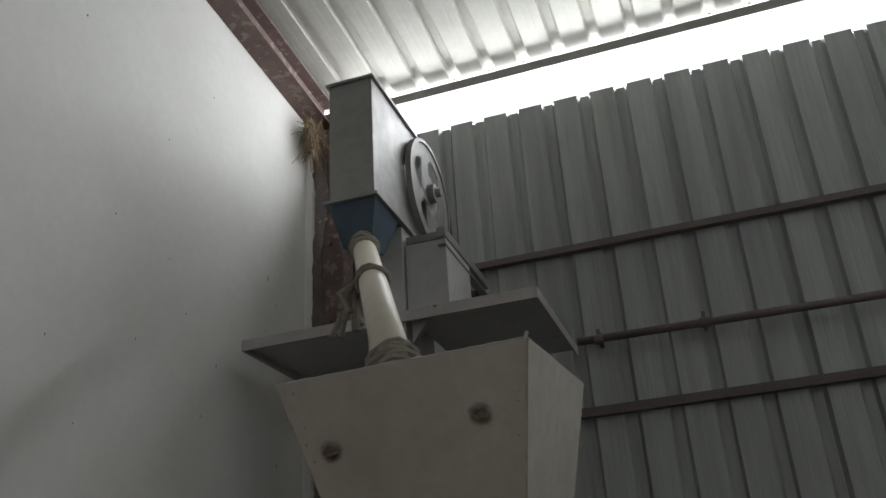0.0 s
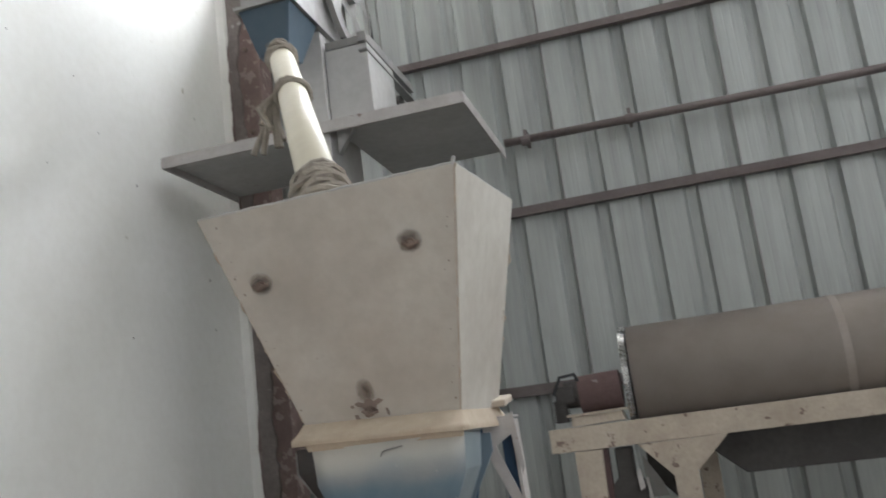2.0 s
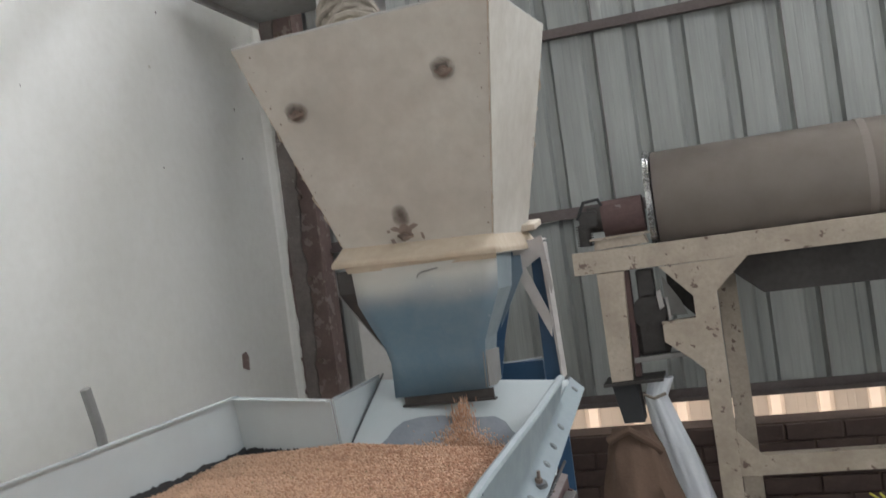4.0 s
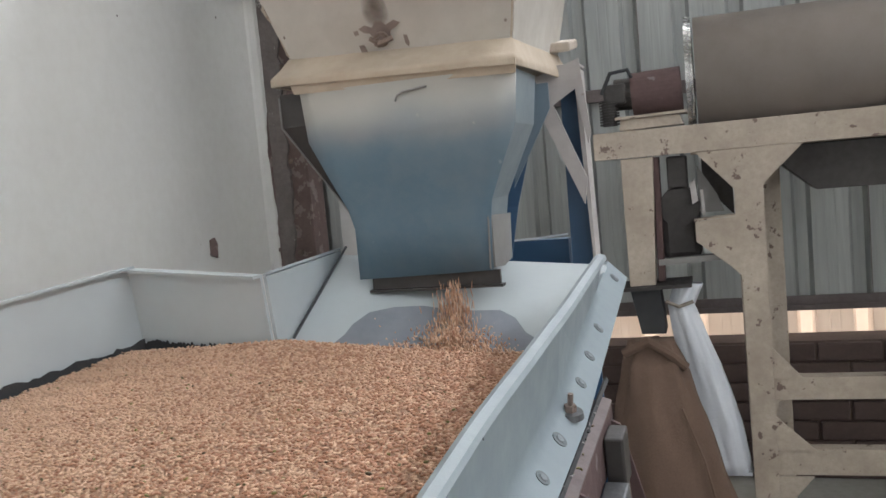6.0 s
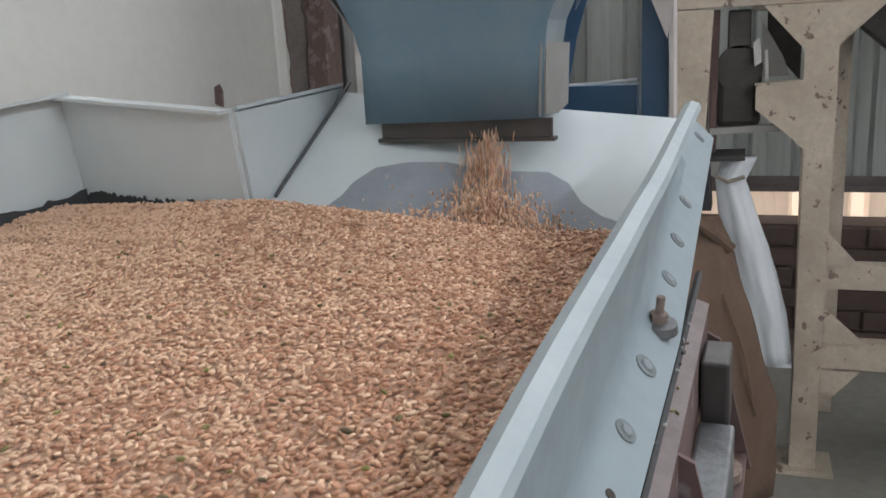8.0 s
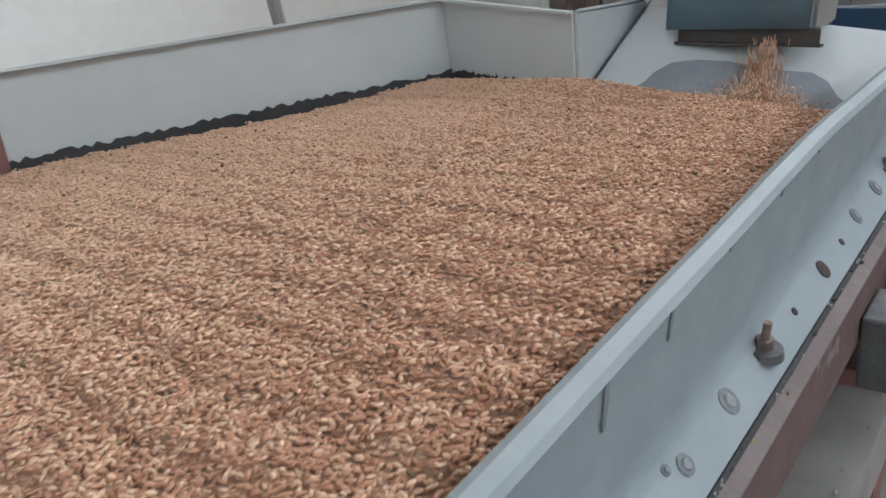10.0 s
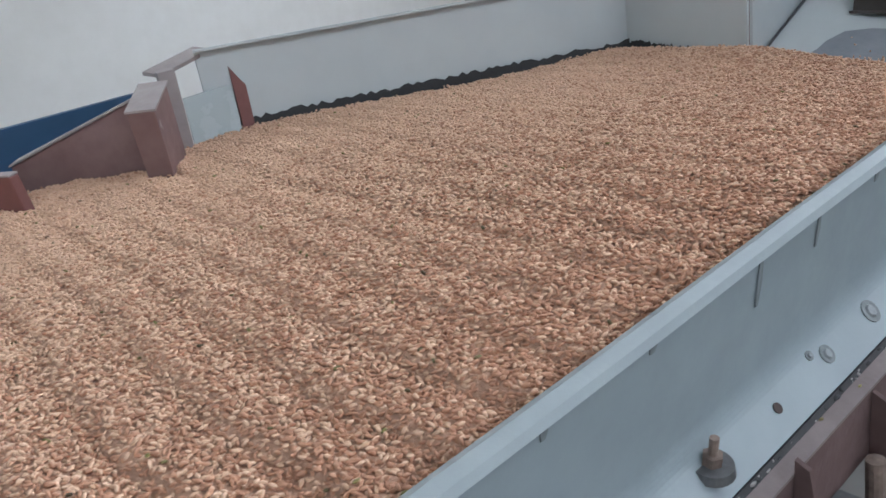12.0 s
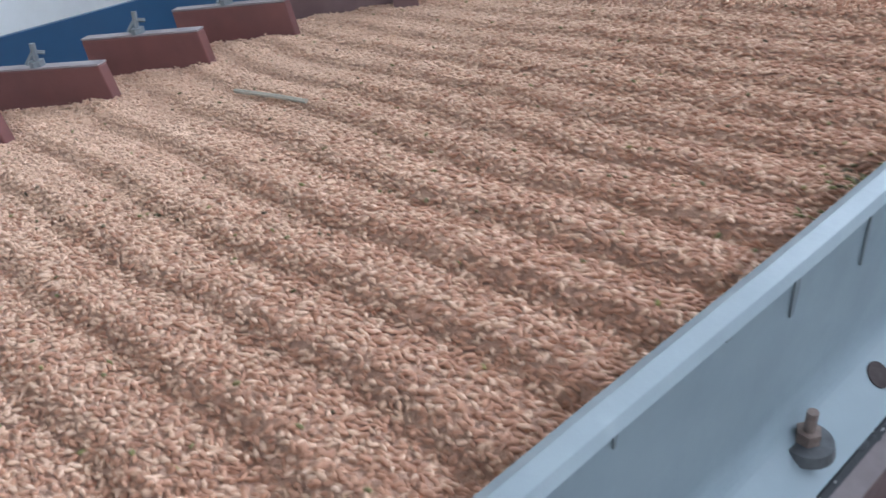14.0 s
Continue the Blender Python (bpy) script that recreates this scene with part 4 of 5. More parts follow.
# dark seal strips at the foot of the pan walls
for (sa, la, ha), (sb, lb, hb) in (((0.685, 0.528, 0.020), (0.16, 0.706, 0.046)), ((0.668, 0.35, 0.016), (0.684, 0.528, 0.02))):
    b = nb()
    k = 90
    random.seed(int(sa * 100))
    pa, pb = Vector((sa, la, ha)), Vector((sb, lb, hb))
    nn = Vector((-(pb - pa).y, (pb - pa).x, 0)).normalized()
    rings = []
    for i in range(k + 1):
        p = pa.lerp(pb, i / k)
        w, up = random.uniform(0.005, 0.012), random.uniform(-0.0045, 0.0015)
        rings.append([b.verts.new(p + nn * a_ + Vector((0, 0, h_ + up))) for a_, h_ in ((-w, -0.02), (-w, -0.002), (0.001, 0.006), (0.001, -0.02))])
    for p, q in zip(rings, rings[1:]):
        for m_ in range(4):
            b.faces.new((p[m_], p[(m_ + 1) % 4], q[(m_ + 1) % 4], q[m_]))
    b.faces.new(rings[0][::-1])
    b.faces.new(rings[-1])
    part("rubber_seal", b, RUBBER, sep)
def on_sheet(s, l, up=0.0):
    h = 0.017 + 0.387 * (s - 0.70) + 0.206 * (l - 0.34)
    return Vector((s - up * 0.36, l - up * 0.19, h + up))


# sloping back sheet below the outlet, with its worn patch
b = nb()
slab(b, [(0.64, 0.014, on_sheet(0.64, 0.014).z), (0.64, 0.341, on_sheet(0.64, 0.341).z), (0.849, 0.341, on_sheet(0.849, 0.341).z), (0.905, 0.020, on_sheet(0.905, 0.020).z)], (0.004, 0, -0.006))
part("back_sheet", b, PALE_BLUE, sep)


b = nb()
pt = [(0.690, 0.300), (0.705, 0.290), (0.718, 0.284), (0.735, 0.281), (0.758, 0.269), (0.773, 0.244), (0.783, 0.212), (0.784, 0.182), (0.789, 0.154), (0.797, 0.125), (0.789, 0.106), (0.770, 0.091), (0.760, 0.073), (0.757, 0.055), (0.753, 0.030), (0.690, 0.030)]
slab(b, [on_sheet(s, l, 0.0005) for s, l in pt], (-0.001, 0, 0.002))
part("worn_patch", b, WORN, sep, "worn grey rubber patch")
# small lever behind the pan
b = nb()
tube(b, [(0.64, 0.775, 0.02), (0.64, 0.775, 0.085), (0.63, 0.775, 0.165)], 0.009, 8)
tube(b, [(0.64, 0.775, 0.085), (0.66, 0.80, 0.078)], 0.006, 6)
part("lever", b, GREY_STEEL, sep)
b = nb()
box(b, -1.2, 0.66, 0.755, 0.80, -0.05, 0.0)
part("rear_beam", b, GREY_STEEL, sep)

# discharge side: posts, pane, wedge guard and gates
b = nb()
slab(b, [(0.176, 0.692, 0.03), (0.190, 0.690, 0.03), (0.196, 0.700, 0.120), (0.180, 0.702, 0.120)], (0.004, 0.012, 0))
part("post", b, MAROON, sep)
b = nb()
slab(b, [(0.112, 0.690, 0.028), (0.172, 0.690, 0.028), (0.180, 0.702, 0.090), (0.118, 0.702, 0.090)], (0.001, 0.003, 0))
part("pane", b, PALE_PANE, sep, "hazy pale pane")
b = nb()
slab(b, [(0.088, 0.680, 0.028), (0.104, 0.676, 0.028), (0.112, 0.690, 0.125), (0.094, 0.694, 0.125)], (0.004, 0.014, 0))
part("post", b, MAROON_TOP, sep)
b = nb()
slab(b, [(0.10, 0.70, 0.118), (0.17, 0.712, 0.128), (0.165, 0.742, 0.130), (0.095, 0.732, 0.120)], (0, 0, 0.004))
part("cover_plate", b, MAROON_TOP, sep)
b = nb()
slab(b, [(0.023, 0.618, 0.03), (0.040, 0.598, 0.03), (0.030, 0.578, 0.114), (0.012, 0.600, 0.114)], (0.045, 0.060, 0.010), bevel=0.001)
part("block", b, DUSTY_MAROON, sep)
b = nb()
slab(b, [(0.011, 0.601, 0.1145), (0.031, 0.577, 0.1145), (0.077, 0.637, 0.1245), (0.057, 0.661, 0.1245)], (0, 0, 0.002))
part("block_top", b, MAROON_TOP, sep)
b = nb()
slab(b, [(0.045, 0.640, 0.03), (0.045, 0.640, 0.118), (-0.055, 0.765, 0.062), (-0.055, 0.765, 0.03)], (0.014, 0.012, 0))
part("wedge_guard", b, DUSTY_MAROON, sep)
b = nb()
slab(b, [(0.043, 0.638, 0.1185), (0.063, 0.654, 0.1185), (-0.041, 0.783, 0.0625), (-0.058, 0.763, 0.0625)], (0, 0, 0.002))
part("wedge_top", b, MAROON_TOP, sep)
b = nb()
slab(b, [(0.02, 0.63, 0.034), (0.05, 0.70, 0.040), (-0.04, 0.79, 0.036), (-0.07, 0.74, 0.032)], (0, 0, -0.004))
part("spill_plate", b, GREY_STEEL, sep)
for k in range(9):
    s = -0.092 - 0.0985 * k
    a, c = Vector((s, 0.640 - 0.002 * k, 0)), Vector((s - 0.068, 0.752, 0))
    d = (c - a).normalized()
    nn = Vector((-d.y, d.x, 0)) * -0.012
    b = nb()
    slab(b, [a + Vector((0.006, 0, 0.028)), c + Vector((0, 0, 0.028)), c + Vector((0, 0, 0.083)), a + Vector((0, 0, 0.083))], nn, bevel=0.0012)
    gate = part("gate", b, MAROON, sep)
    b = nb()
    slab(b, [a + Vector((0, 0, 0.0835)), c + Vector((0, 0, 0.0835)), c + nn + Vector((0, 0, 0.0835)), a + nn + Vector((0, 0, 0.0835))], (0, 0, 0.0015))
    part("gate_top", b, MAROON_TOP, gate)
    b = nb()
    m = a.lerp(c, 0.52) + nn * 0.5 + Vector((0, 0, 0.085))
    cyl(b, m, m + Vector((0, 0, 0.005)), 0.007, seg=8)
    cyl(b, m + Vector((0, 0, 0.005)), m + Vector((0.002, 0, 0.020)), 0.0028, seg=8)
    tube(b, [m + Vector((-0.008, 0.004, 0.003)), m + Vector((0.0, 0.0, 0.013)), m + Vector((0.009, -0.003, 0.010))], 0.002, 5)
    part("gate_screw", b, HEAD, gate)
b = nb()
slab(b, [(-1.25, 1.0, 0.088), (0.25, 1.0, 0.050), (0.25, 1.0, -0.45), (-1.25, 1.0, -0.45)], (0, 0.01, 0))
part("discharge_panel", b, DEEP_BLUE, sep, "deep blue discharge chute panel")
b = nb()
slab(b, [(-1.25, 0.76, 0.015), (0.05, 0.76, 0.015), (0.05, 0.99, -0.09), (-1.25, 0.99, -0.09)], (0, 0, -0.004))
part("discharge_chute", b, DEEP_BLUE, sep)
# body below the deck and its legs
b = nb()
slab(b, [(S0, 0.035, -0.02), (S0, 0.75, -0.02), (S0, 0.70, -0.30), (S0, 0.08, -0.30)], (1.88, 0, 0))
part("air_chest", b, GREY_STEEL, sep)
inv = DECK.inverted()
for s, l in ((-1.1, 0.0), (0.5, 0.0), (-1.1, 0.70), (0.5, 0.70)):
    top = DECK @ Vector((s, l + 0.0, -0.15))
    b = nb()
    vs = box(b, top.x - 0.03, top.x + 0.03, top.y - 0.03, top.y + 0.03, 0.0, top.z)
    bmesh.ops.transform(b, matrix=inv, verts=b.verts)
    part("leg", b, MAROON, sep)
# clamp brackets on the side of the frame beam
for sa, sb, sr, top, rod in ((0.040, 0.132, 0.117, -0.010, -0.055), (0.455, 0.606, 0.577, -0.020, -0.050)):
    b = nb()
    for s, dh in ((sa, 0.0), (sb, -0.012)):
        slab(b, [(s, -0.0234, top + dh), (s, -0.031, top + dh - 0.004), (s, -0.052, -0.13), (s, -0.0234, -0.13)], (0.003, 0, 0))
    slab(b, [(sa + 0.003, -0.0234, -0.118), (sb, -0.0234, -0.118), (sb, -0.049, -0.118), (sa + 0.003, -0.049, -0.118)], (0, 0, -0.004))
    part("clamp_bracket", b, BEAM, sep)
    b = nb()
    cyl(b, (sr, -0.036, -0.117), (sr, -0.033, rod), 0.0055, seg=14)
    cyl(b, (sr, -0.036, -0.117), (sr, -0.036, -0.110), 0.012, seg=14)
    part("clamp_rod", b, RUST, sep)
    b = nb()
    box(b, sa + 0.02, sr - 0.025, -0.044, -0.0236, -0.116, -0.062, 0.002)
    block = part("clamp_block", b, WASHER, sep)
    part("clamp_nut", cyl(nb(), (sa + 0.04, -0.044, -0.09), (sa + 0.04, -0.050, -0.09), 0.009, seg=6), RUST, block)
b = nb()
box(b, 0.560, 0.590, -0.040, -0.0236, -0.075, -0.028, 0.002)
part("clamp_block", b, DARK_STEEL, sep)
b = nb()
box(b, 0.375, 0.425, -0.046, -0.0236, -0.10, -0.045, 0.002)
block = part("clamp_block", b, WASHER, sep)
part("clamp_nut", cyl(nb(), (0.40, -0.046, -0.072), (0.40, -0.052, -0.072), 0.010, seg=8), RUST, block)

# ---------------------------------------------------------------- wheat
def bed_h(s, l):
    """Height of the grain above the deck's datum."""
    f = np.clip((s - 0.1) / 0.56, 0, 1)
    f = f * f * (3 - 2 * f)
    h = 0.084 - 0.038 * np.clip(l / 0.62, 0, 1.2) * (1 - 0.4 * f) - 0.050 * f
    # terraces of the moving grain: a short steep face, then a long gentle fall
    amp = 0.0068 * (1 - 0.70 * np.clip((s + 0.32) / 0.58, 0, 1)) * np.clip((0.74 - l) / 0.12, 0.25, 1)
    slant = 0.10 * np.clip((s + 0.40) / 0.16, 0, 1) * (l - 0.15)
    u = (s + 0.380 - slant + 0.0035 * np.sin(l * 17 + s * 9) + 0.0016 * np.sin(l * 53 + s * 31)) / 0.0415
    u = u - np.floor(u)
    k = np.clip(u / 0.30, 0, 1)
    h = h + amp * (k * k * (3 - 2 * k) - np.clip((u - 0.30) / 0.70, 0, 1) - 0.45)
    h = h + 0.008 * np.clip((l - 0.55) / 0.12, 0, 1) * np.clip(-s / 0.12, 0, 1)
    # the back end, worn low towards the rail where the stream lands
    q = np.clip((s - 0.42) / 0.26, 0, 1)
    low = np.interp(l, [0.10, 0.33, 0.42], [-0.018, 0.010, 0.007])
    return h + q * q * (3 - 2 * q) * low - 0.42 * np.clip(s - 0.655, 0, 1)


def inside(s, l):
    back = np.where(s > 0.15, 0.715 - (s - 0.15) * 0.333, np.where(s > 0.03, 0.69, np.where(s > -0.06, 0.72, 0.775)))
    end = np.where(l < 0.343, 0.765, 0.685)
    return (l > 0.0165) & (l < back) & (s < end)


b = nb()
NS, NL = 640, 90
gs, gl = np.linspace(-1.2, 0.767, NS), np.linspace(0.0145, 0.775, NL)
grid = [[b.verts.new((float(s), float(l), float(bed_h(s, l)) - 0.0019)) for l in gl] for s in gs]
for i in range(NS - 1):
    for j in range(NL - 1):
        cs, cl = (gs[i] + gs[i + 1]) / 2, (gl[j] + gl[j + 1]) / 2 + 0.004
        if inside(np.array(cs), np.array(cl)):
            b.faces.new((grid[i][j], grid[i][j + 1], grid[i + 1][j + 1], grid[i + 1][j]))
for v in [v for v in b.verts if not v.link_faces]:
    b.verts.remove(v)
bed = part("wheat_bed", b, WHEAT_BED, None, smooth=True, matrix=DECK)
tagged(bed, "deep bed of wheat below the moving surface grains", "grain", kind="stuff")


def kernel(stations):
    """One plump wheat kernel: four-sided rings between two blunt points."""
    vs, fs = [(-0.5, 0, 0)], []
    for x, r in stations:
        for k in range(4):
            a = 2 * math.pi * k / 4 + math.pi / 4
            rr = r * (0.9 if k == 0 else 1.0)
            vs.append((x, rr * math.cos(a), rr * math.sin(a)))
    vs.append((0.5, 0, 0))
    m = len(stations)
    for k in range(4):
        n2 = (k + 1) % 4
        fs.append((0, 1 + n2, 1 + k))
        for j in range(m - 1):
            a, c = 1 + 4 * j + k, 1 + 4 * j + n2
            fs.append((a, c, c + 4))
            fs.append((a, c + 4, a + 4))
        fs.append((4 * m - 3 + k, 4 * m - 3 + n2, 4 * m + 1))
    return np.array(vs), np.array(fs)


PLUMP = kernel(((-0.33, 0.33), (-0.02, 0.50), (0.31, 0.34)))
PLAIN = kernel(((-0.23, 0.44), (0.24, 0.43)))
YAW = radians(115)


def kernels(name, centres, yaw, tilt, roll, size, mat, matrix=None, long=1.0, shape=PLAIN, second=None, share=None):
    """Loose grains joined into one mesh; a share of them takes the second material."""
    KV, KF = shape
    n = len(centres)
    L = size[:, None, None]
    v = KV[None] * np.array([0.0046 * long, 0.0025, 0.0023])[None, None] * L
    cy, sy, ct, st, cr, sr = np.cos(yaw), np.sin(yaw), np.cos(tilt), np.sin(tilt), np.cos(roll), np.sin(roll)
    y = v[..., 1] * cr[:, None] - v[..., 2] * sr[:, None]
    z = v[..., 1] * sr[:, None] + v[..., 2] * cr[:, None]
    x2 = v[..., 0] * ct[:, None] + z * st[:, None]
    z2 = -v[..., 0] * st[:, None] + z * ct[:, None]
    out = np.stack([x2 * cy[:, None] - y * sy[:, None], x2 * sy[:, None] + y * cy[:, None], z2], -1) + centres[:, None]
    faces = (KF[None] + (np.arange(n) * len(KV))[:, None, None]).reshape(-1, 3)
    me = bpy.data.meshes.new(name)
    me.vertices.add(n * len(KV))
    me.vertices.foreach_set("co", out.astype(np.float32).ravel())
    me.loops.add(len(faces) * 3)
    me.loops.foreach_set("vertex_index", faces.astype(np.int32).ravel())
    me.polygons.add(len(faces))
    me.polygons.foreach_set("loop_start", np.arange(0, len(faces) * 3, 3, dtype=np.int32))
    me.polygons.foreach_set("use_smooth", np.ones(len(faces), dtype=bool))
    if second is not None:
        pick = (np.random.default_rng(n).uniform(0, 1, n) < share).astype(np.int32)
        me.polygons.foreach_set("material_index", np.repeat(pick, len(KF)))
    me.update(calc_edges=True)
    me.validate()
    me.materials.append(mat)
    if second is not None:
        me.materials.append(second)
    ob = new(name, me)
    if matrix is not None:
        ob.matrix_basis = matrix
    return ob


def cover(seed, step, s0, s1):
    """Jittered grains over the bed between two stretches of the deck."""
    g = np.random.default_rng(seed)
    s, l = np.meshgrid(np.arange(s0, s1, step), np.arange(0.015, 0.775, step))
    s, l = s.ravel(), l.ravel()
    s = s + g.uniform(-0.5, 0.5, s.shape) * step
    l = l + g.uniform(-0.5, 0.5, l.shape) * step
    keep = inside(s, l)
    s, l = s[keep], l[keep]
    n = len(s)
    c = np.stack([s, l, bed_h(s, l) + g.normal(0, 0.0008, n) - 0.0008], 1)
    return c, YAW + g.normal(0, 0.75, n), g.normal(0, 0.30, n), g.uniform(0, 6.283, n), g.normal(0.94, 0.10, n)


# darker red kernels grow more frequent towards the rail, pale ones at the discharge side
layers = []
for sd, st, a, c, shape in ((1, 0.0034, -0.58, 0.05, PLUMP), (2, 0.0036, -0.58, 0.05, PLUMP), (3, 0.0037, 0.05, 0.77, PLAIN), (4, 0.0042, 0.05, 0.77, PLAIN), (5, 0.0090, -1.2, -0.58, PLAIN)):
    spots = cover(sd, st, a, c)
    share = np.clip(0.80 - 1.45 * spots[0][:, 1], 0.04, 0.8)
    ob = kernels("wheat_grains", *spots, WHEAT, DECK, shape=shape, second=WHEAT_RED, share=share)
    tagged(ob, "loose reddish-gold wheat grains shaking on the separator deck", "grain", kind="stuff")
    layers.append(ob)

# greenish and dark seeds among the wheat
SEED = material("weed_seed", (0.34, 0.33, 0.10), (0.10, 0.07, 0.04), 0.6, grain=300, stain=60, bump=0.1, vary=1.0)
g = np.random.default_rng(91)
n = 420
ss = np.concatenate([g.uniform(-0.58, 0.6, n), g.normal(-0.20, 0.02, 40)])
ll = np.concatenate([g.uniform(0.02, 0.66, n), 0.018 + np.abs(g.normal(0, 0.012, 40))])
keep = inside(ss, ll)
ss, ll = ss[keep], ll[keep]
n = len(ss)
seeds = kernels("weed_seeds", np.stack([ss, ll, bed_h(ss, ll) + 0.0008], 1), g.uniform(0, 6.283, n), g.normal(0, 0.3, n), g.uniform(0, 6.283, n), g.normal(0.85, 0.1, n), SEED, DECK)
tagged(seeds, "greenish and dark weed seeds among the wheat", "seeds", kind="stuff")
layers.append(seeds)

# spilled grain on the floor beside the separator
g = np.random.default_rng(95)
n = 3500
c = np.stack([g.uniform(-0.30, 0.9, n), g.uniform(-0.6, 2.6, n), np.full(n, 0.0015)], 1)
spill = kernels("spilled_wheat", c, g.uniform(0, 6.283, n), g.normal(0, 0.1, n), g.uniform(0, 6.283, n), g.normal(1.15, 0.1, n), WHEAT)
tagged(spill, "scattered wheat grains spilled on the dusty floor", "grain", kind="stuff")
n = 40
ss, ll = g.uniform(-1.2, 0.6, n), g.uniform(-0.0215, -0.0150, n)
ledge = kernels("ledge_wheat", np.stack([ss, ll, -0.0155 + (ll + 0.0135) * 0.36 + 0.0012], 1), g.uniform(0, 6.283, n), g.normal(0, 0.1, n), g.uniform(0, 6.283, n), g.normal(0.9, 0.1, n), SEED, DECK)
tagged(ledge, "dust and stray grains caught on the frame beam ledge", "grain", kind="stuff")

# stray straw on the grain
PALE_STRAW = material("bleached_straw", (0.50, 0.47, 0.38), (0.36, 0.32, 0.24), 0.7, grain=120, stain=30, bump=0.2)
b = nb()
tube(b, [(-0.222, 0.530, 0.0535), (-0.220, 0.475, 0.0575), (-0.219, 0.424, 0.0605)], 0.0019, 6)
straw = tagged(part("straw_piece", b, PALE_STRAW, None, matrix=DECK), "pale piece of straw lying on the wheat", "straw")

# falling grain and splashing grain
streams = []
for i in range(4):
    g = np.random.default_rng(40 + i)
    n = 220
    z = g.uniform(0, 1, n)
    thin = 1.35 - 0.55 * z
    c = np.stack([-0.423 + g.normal(0, 0.0105, n) * thin, 1.302 + 0.050 * z + g.normal(0, 0.004, n), 1.046 + 0.073 * z], 1)
    ob = kernels("falling_wheat", c, g.uniform(0, 6.283, n), g.normal(1.57, 0.14, n), g.uniform(0, 6.283, n), g.normal(0.45, 0.08, n), WHEAT, long=4.6, second=WHEAT_RED, share=0.4)
    tagged(ob, "stream of wheat falling from the hopper outlet", "grain", kind="stuff")
    streams.append(ob)
for i in range(3):
    g = np.random.default_rng(60 + i)
    n = 330
    a, r = g.uniform(0, 6.283, n), np.abs(g.normal(0, 0.042, n))
    s, l = 0.718 + r * np.cos(a) * 0.6, 0.152 + r * np.sin(a)
    floor_h = np.maximum(bed_h(s, l), 0.017 + 0.387 * (s - 0.70) + 0.206 * (l - 0.34))
    c = np.stack([s, l, floor_h + np.abs(g.normal(0, 0.015, n)) * np.exp(-(r / 0.05) ** 2) + 0.002], 1)
    ob = kernels("splashing_wheat", c, g.uniform(0, 6.283, n), g.normal(1.2, 0.6, n), g.uniform(0, 6.283, n), g.normal(0.8, 0.08, n), WHEAT, DECK, long=1.6, second=WHEAT_RED, share=0.4)
    tagged(ob, "wheat grains bouncing where the stream lands", "grain", kind="stuff")
    streams.append(ob)

# ---------------------------------------------------------------- drum grader on its cream frame
RY = 3.0
rack = thing("drum_grader", Matrix(), "dusty cylinder grader on a chipped cream steel frame", "machine")


def plate(name, pts, mat=CREAM_WORN, y=RY, t=0.06, bevel=0.002):
    b = nb()
    slab(b, [(x, y, z) for x, z in pts], (0, t, 0), bevel=bevel)
    return part(name, b, mat, rack)


plate("top_beam", [(-0.462, 1.316), (2.6, 1.325), (2.6, 1.244), (-0.462, 1.238)])
plate("post", [(-0.078, 1.236), (-0.004, 1.236), (-0.006, 0.0), (-0.068, 0.0)], y=RY + 0.001, t=0.058)
plate("post", [(-0.388, 1.236), (-0.296, 1.236), (-0.312, 0.862), (-0.385, 0.862)], y=RY + 0.003, t=0.09)
plate("face_plate", [(-0.178, 1.2365), (0.106, 1.2395), (-0.003, 1.136), (-0.004, 0.0), (-0.070, 0.0), (-0.071, 0.880), (-0.10, 0.91), (-0.190, 0.985), (-0.190, 1.042), (-0.080, 1.050), (-0.080, 1.128)], y=RY - 0.006, t=0.0068, bevel=0.0)
plate("shelf_angle", [(-0.192, 1.043), (-0.080, 1.051), (-0.080, 1.056), (-0.192, 1.048)], y=RY - 0.006, t=0.05, bevel=0.0)
plate("lower_rail", [(-0.004, 0.582), (2.6, 0.59), (2.6, 0.525), (-0.004, 0.517)], y=RY + 0.006, t=0.05)
plate("lower_rail", [(-0.004, 0.372), (2.6, 0.38), (2.6, 0.305), (-0.004, 0.297)], y=RY + 0.007, t=0.05)
plate("gusset", [(-0.003, 0.67), (-0.003, 0.583), (0.075, 0.583)], y=RY - 0.005, t=0.008, bevel=0.0)
plate("gusset", [(-0.003, 0.47), (-0.003, 0.373), (0.10, 0.373)], y=RY - 0.005, t=0.008, bevel=0.0)
plate("gusset", [(-0.003, 0.296), (-0.003, 0.235), (0.03, 0.225), (0.09, 0.296)], y=RY - 0.005, t=0.008, bevel=0.0)
plate("foot_plate", [(-0.11, 0.012), (0.04, 0.012), (0.04, 0.0), (-0.11, 0.0)], y=RY - 0.04, t=0.14)
plate("post", [(1.9, 1.236), (1.97, 1.236), (1.97, 0.0), (1.9, 0.0)])
plate("bearing_block", [(-0.385, 1.318), (-0.205, 1.322), (-0.215, 1.352), (-0.38, 1.35)], y=RY + 0.01, t=0.12)
plate("bearing_cap", [(-0.395, 1.350), (-0.195, 1.354), (-0.195, 1.362), (-0.395, 1.358)], y=RY, t=0.14, bevel=0.0)
for y in (RY + 0.40,):
    plate("top_beam", [(-0.2, 1.30), (2.6, 1.31), (2.6, 1.235), (-0.2, 1.228)], y=y)
    plate("post", [(0.0, 1.23), (0.07, 1.23), (0.07, 0.0), (0.0, 0.0)], y=y + 0.003, t=0.055)
DC = Vector((0, RY + 0.20, 1.455))
b = nb()
cyl(b, (-0.165, DC.y, DC.z), (2.5, DC.y, DC.z + 0.008), 0.182, seg=64)
drum = part("drum", b, DRUM, rack, smooth=False)
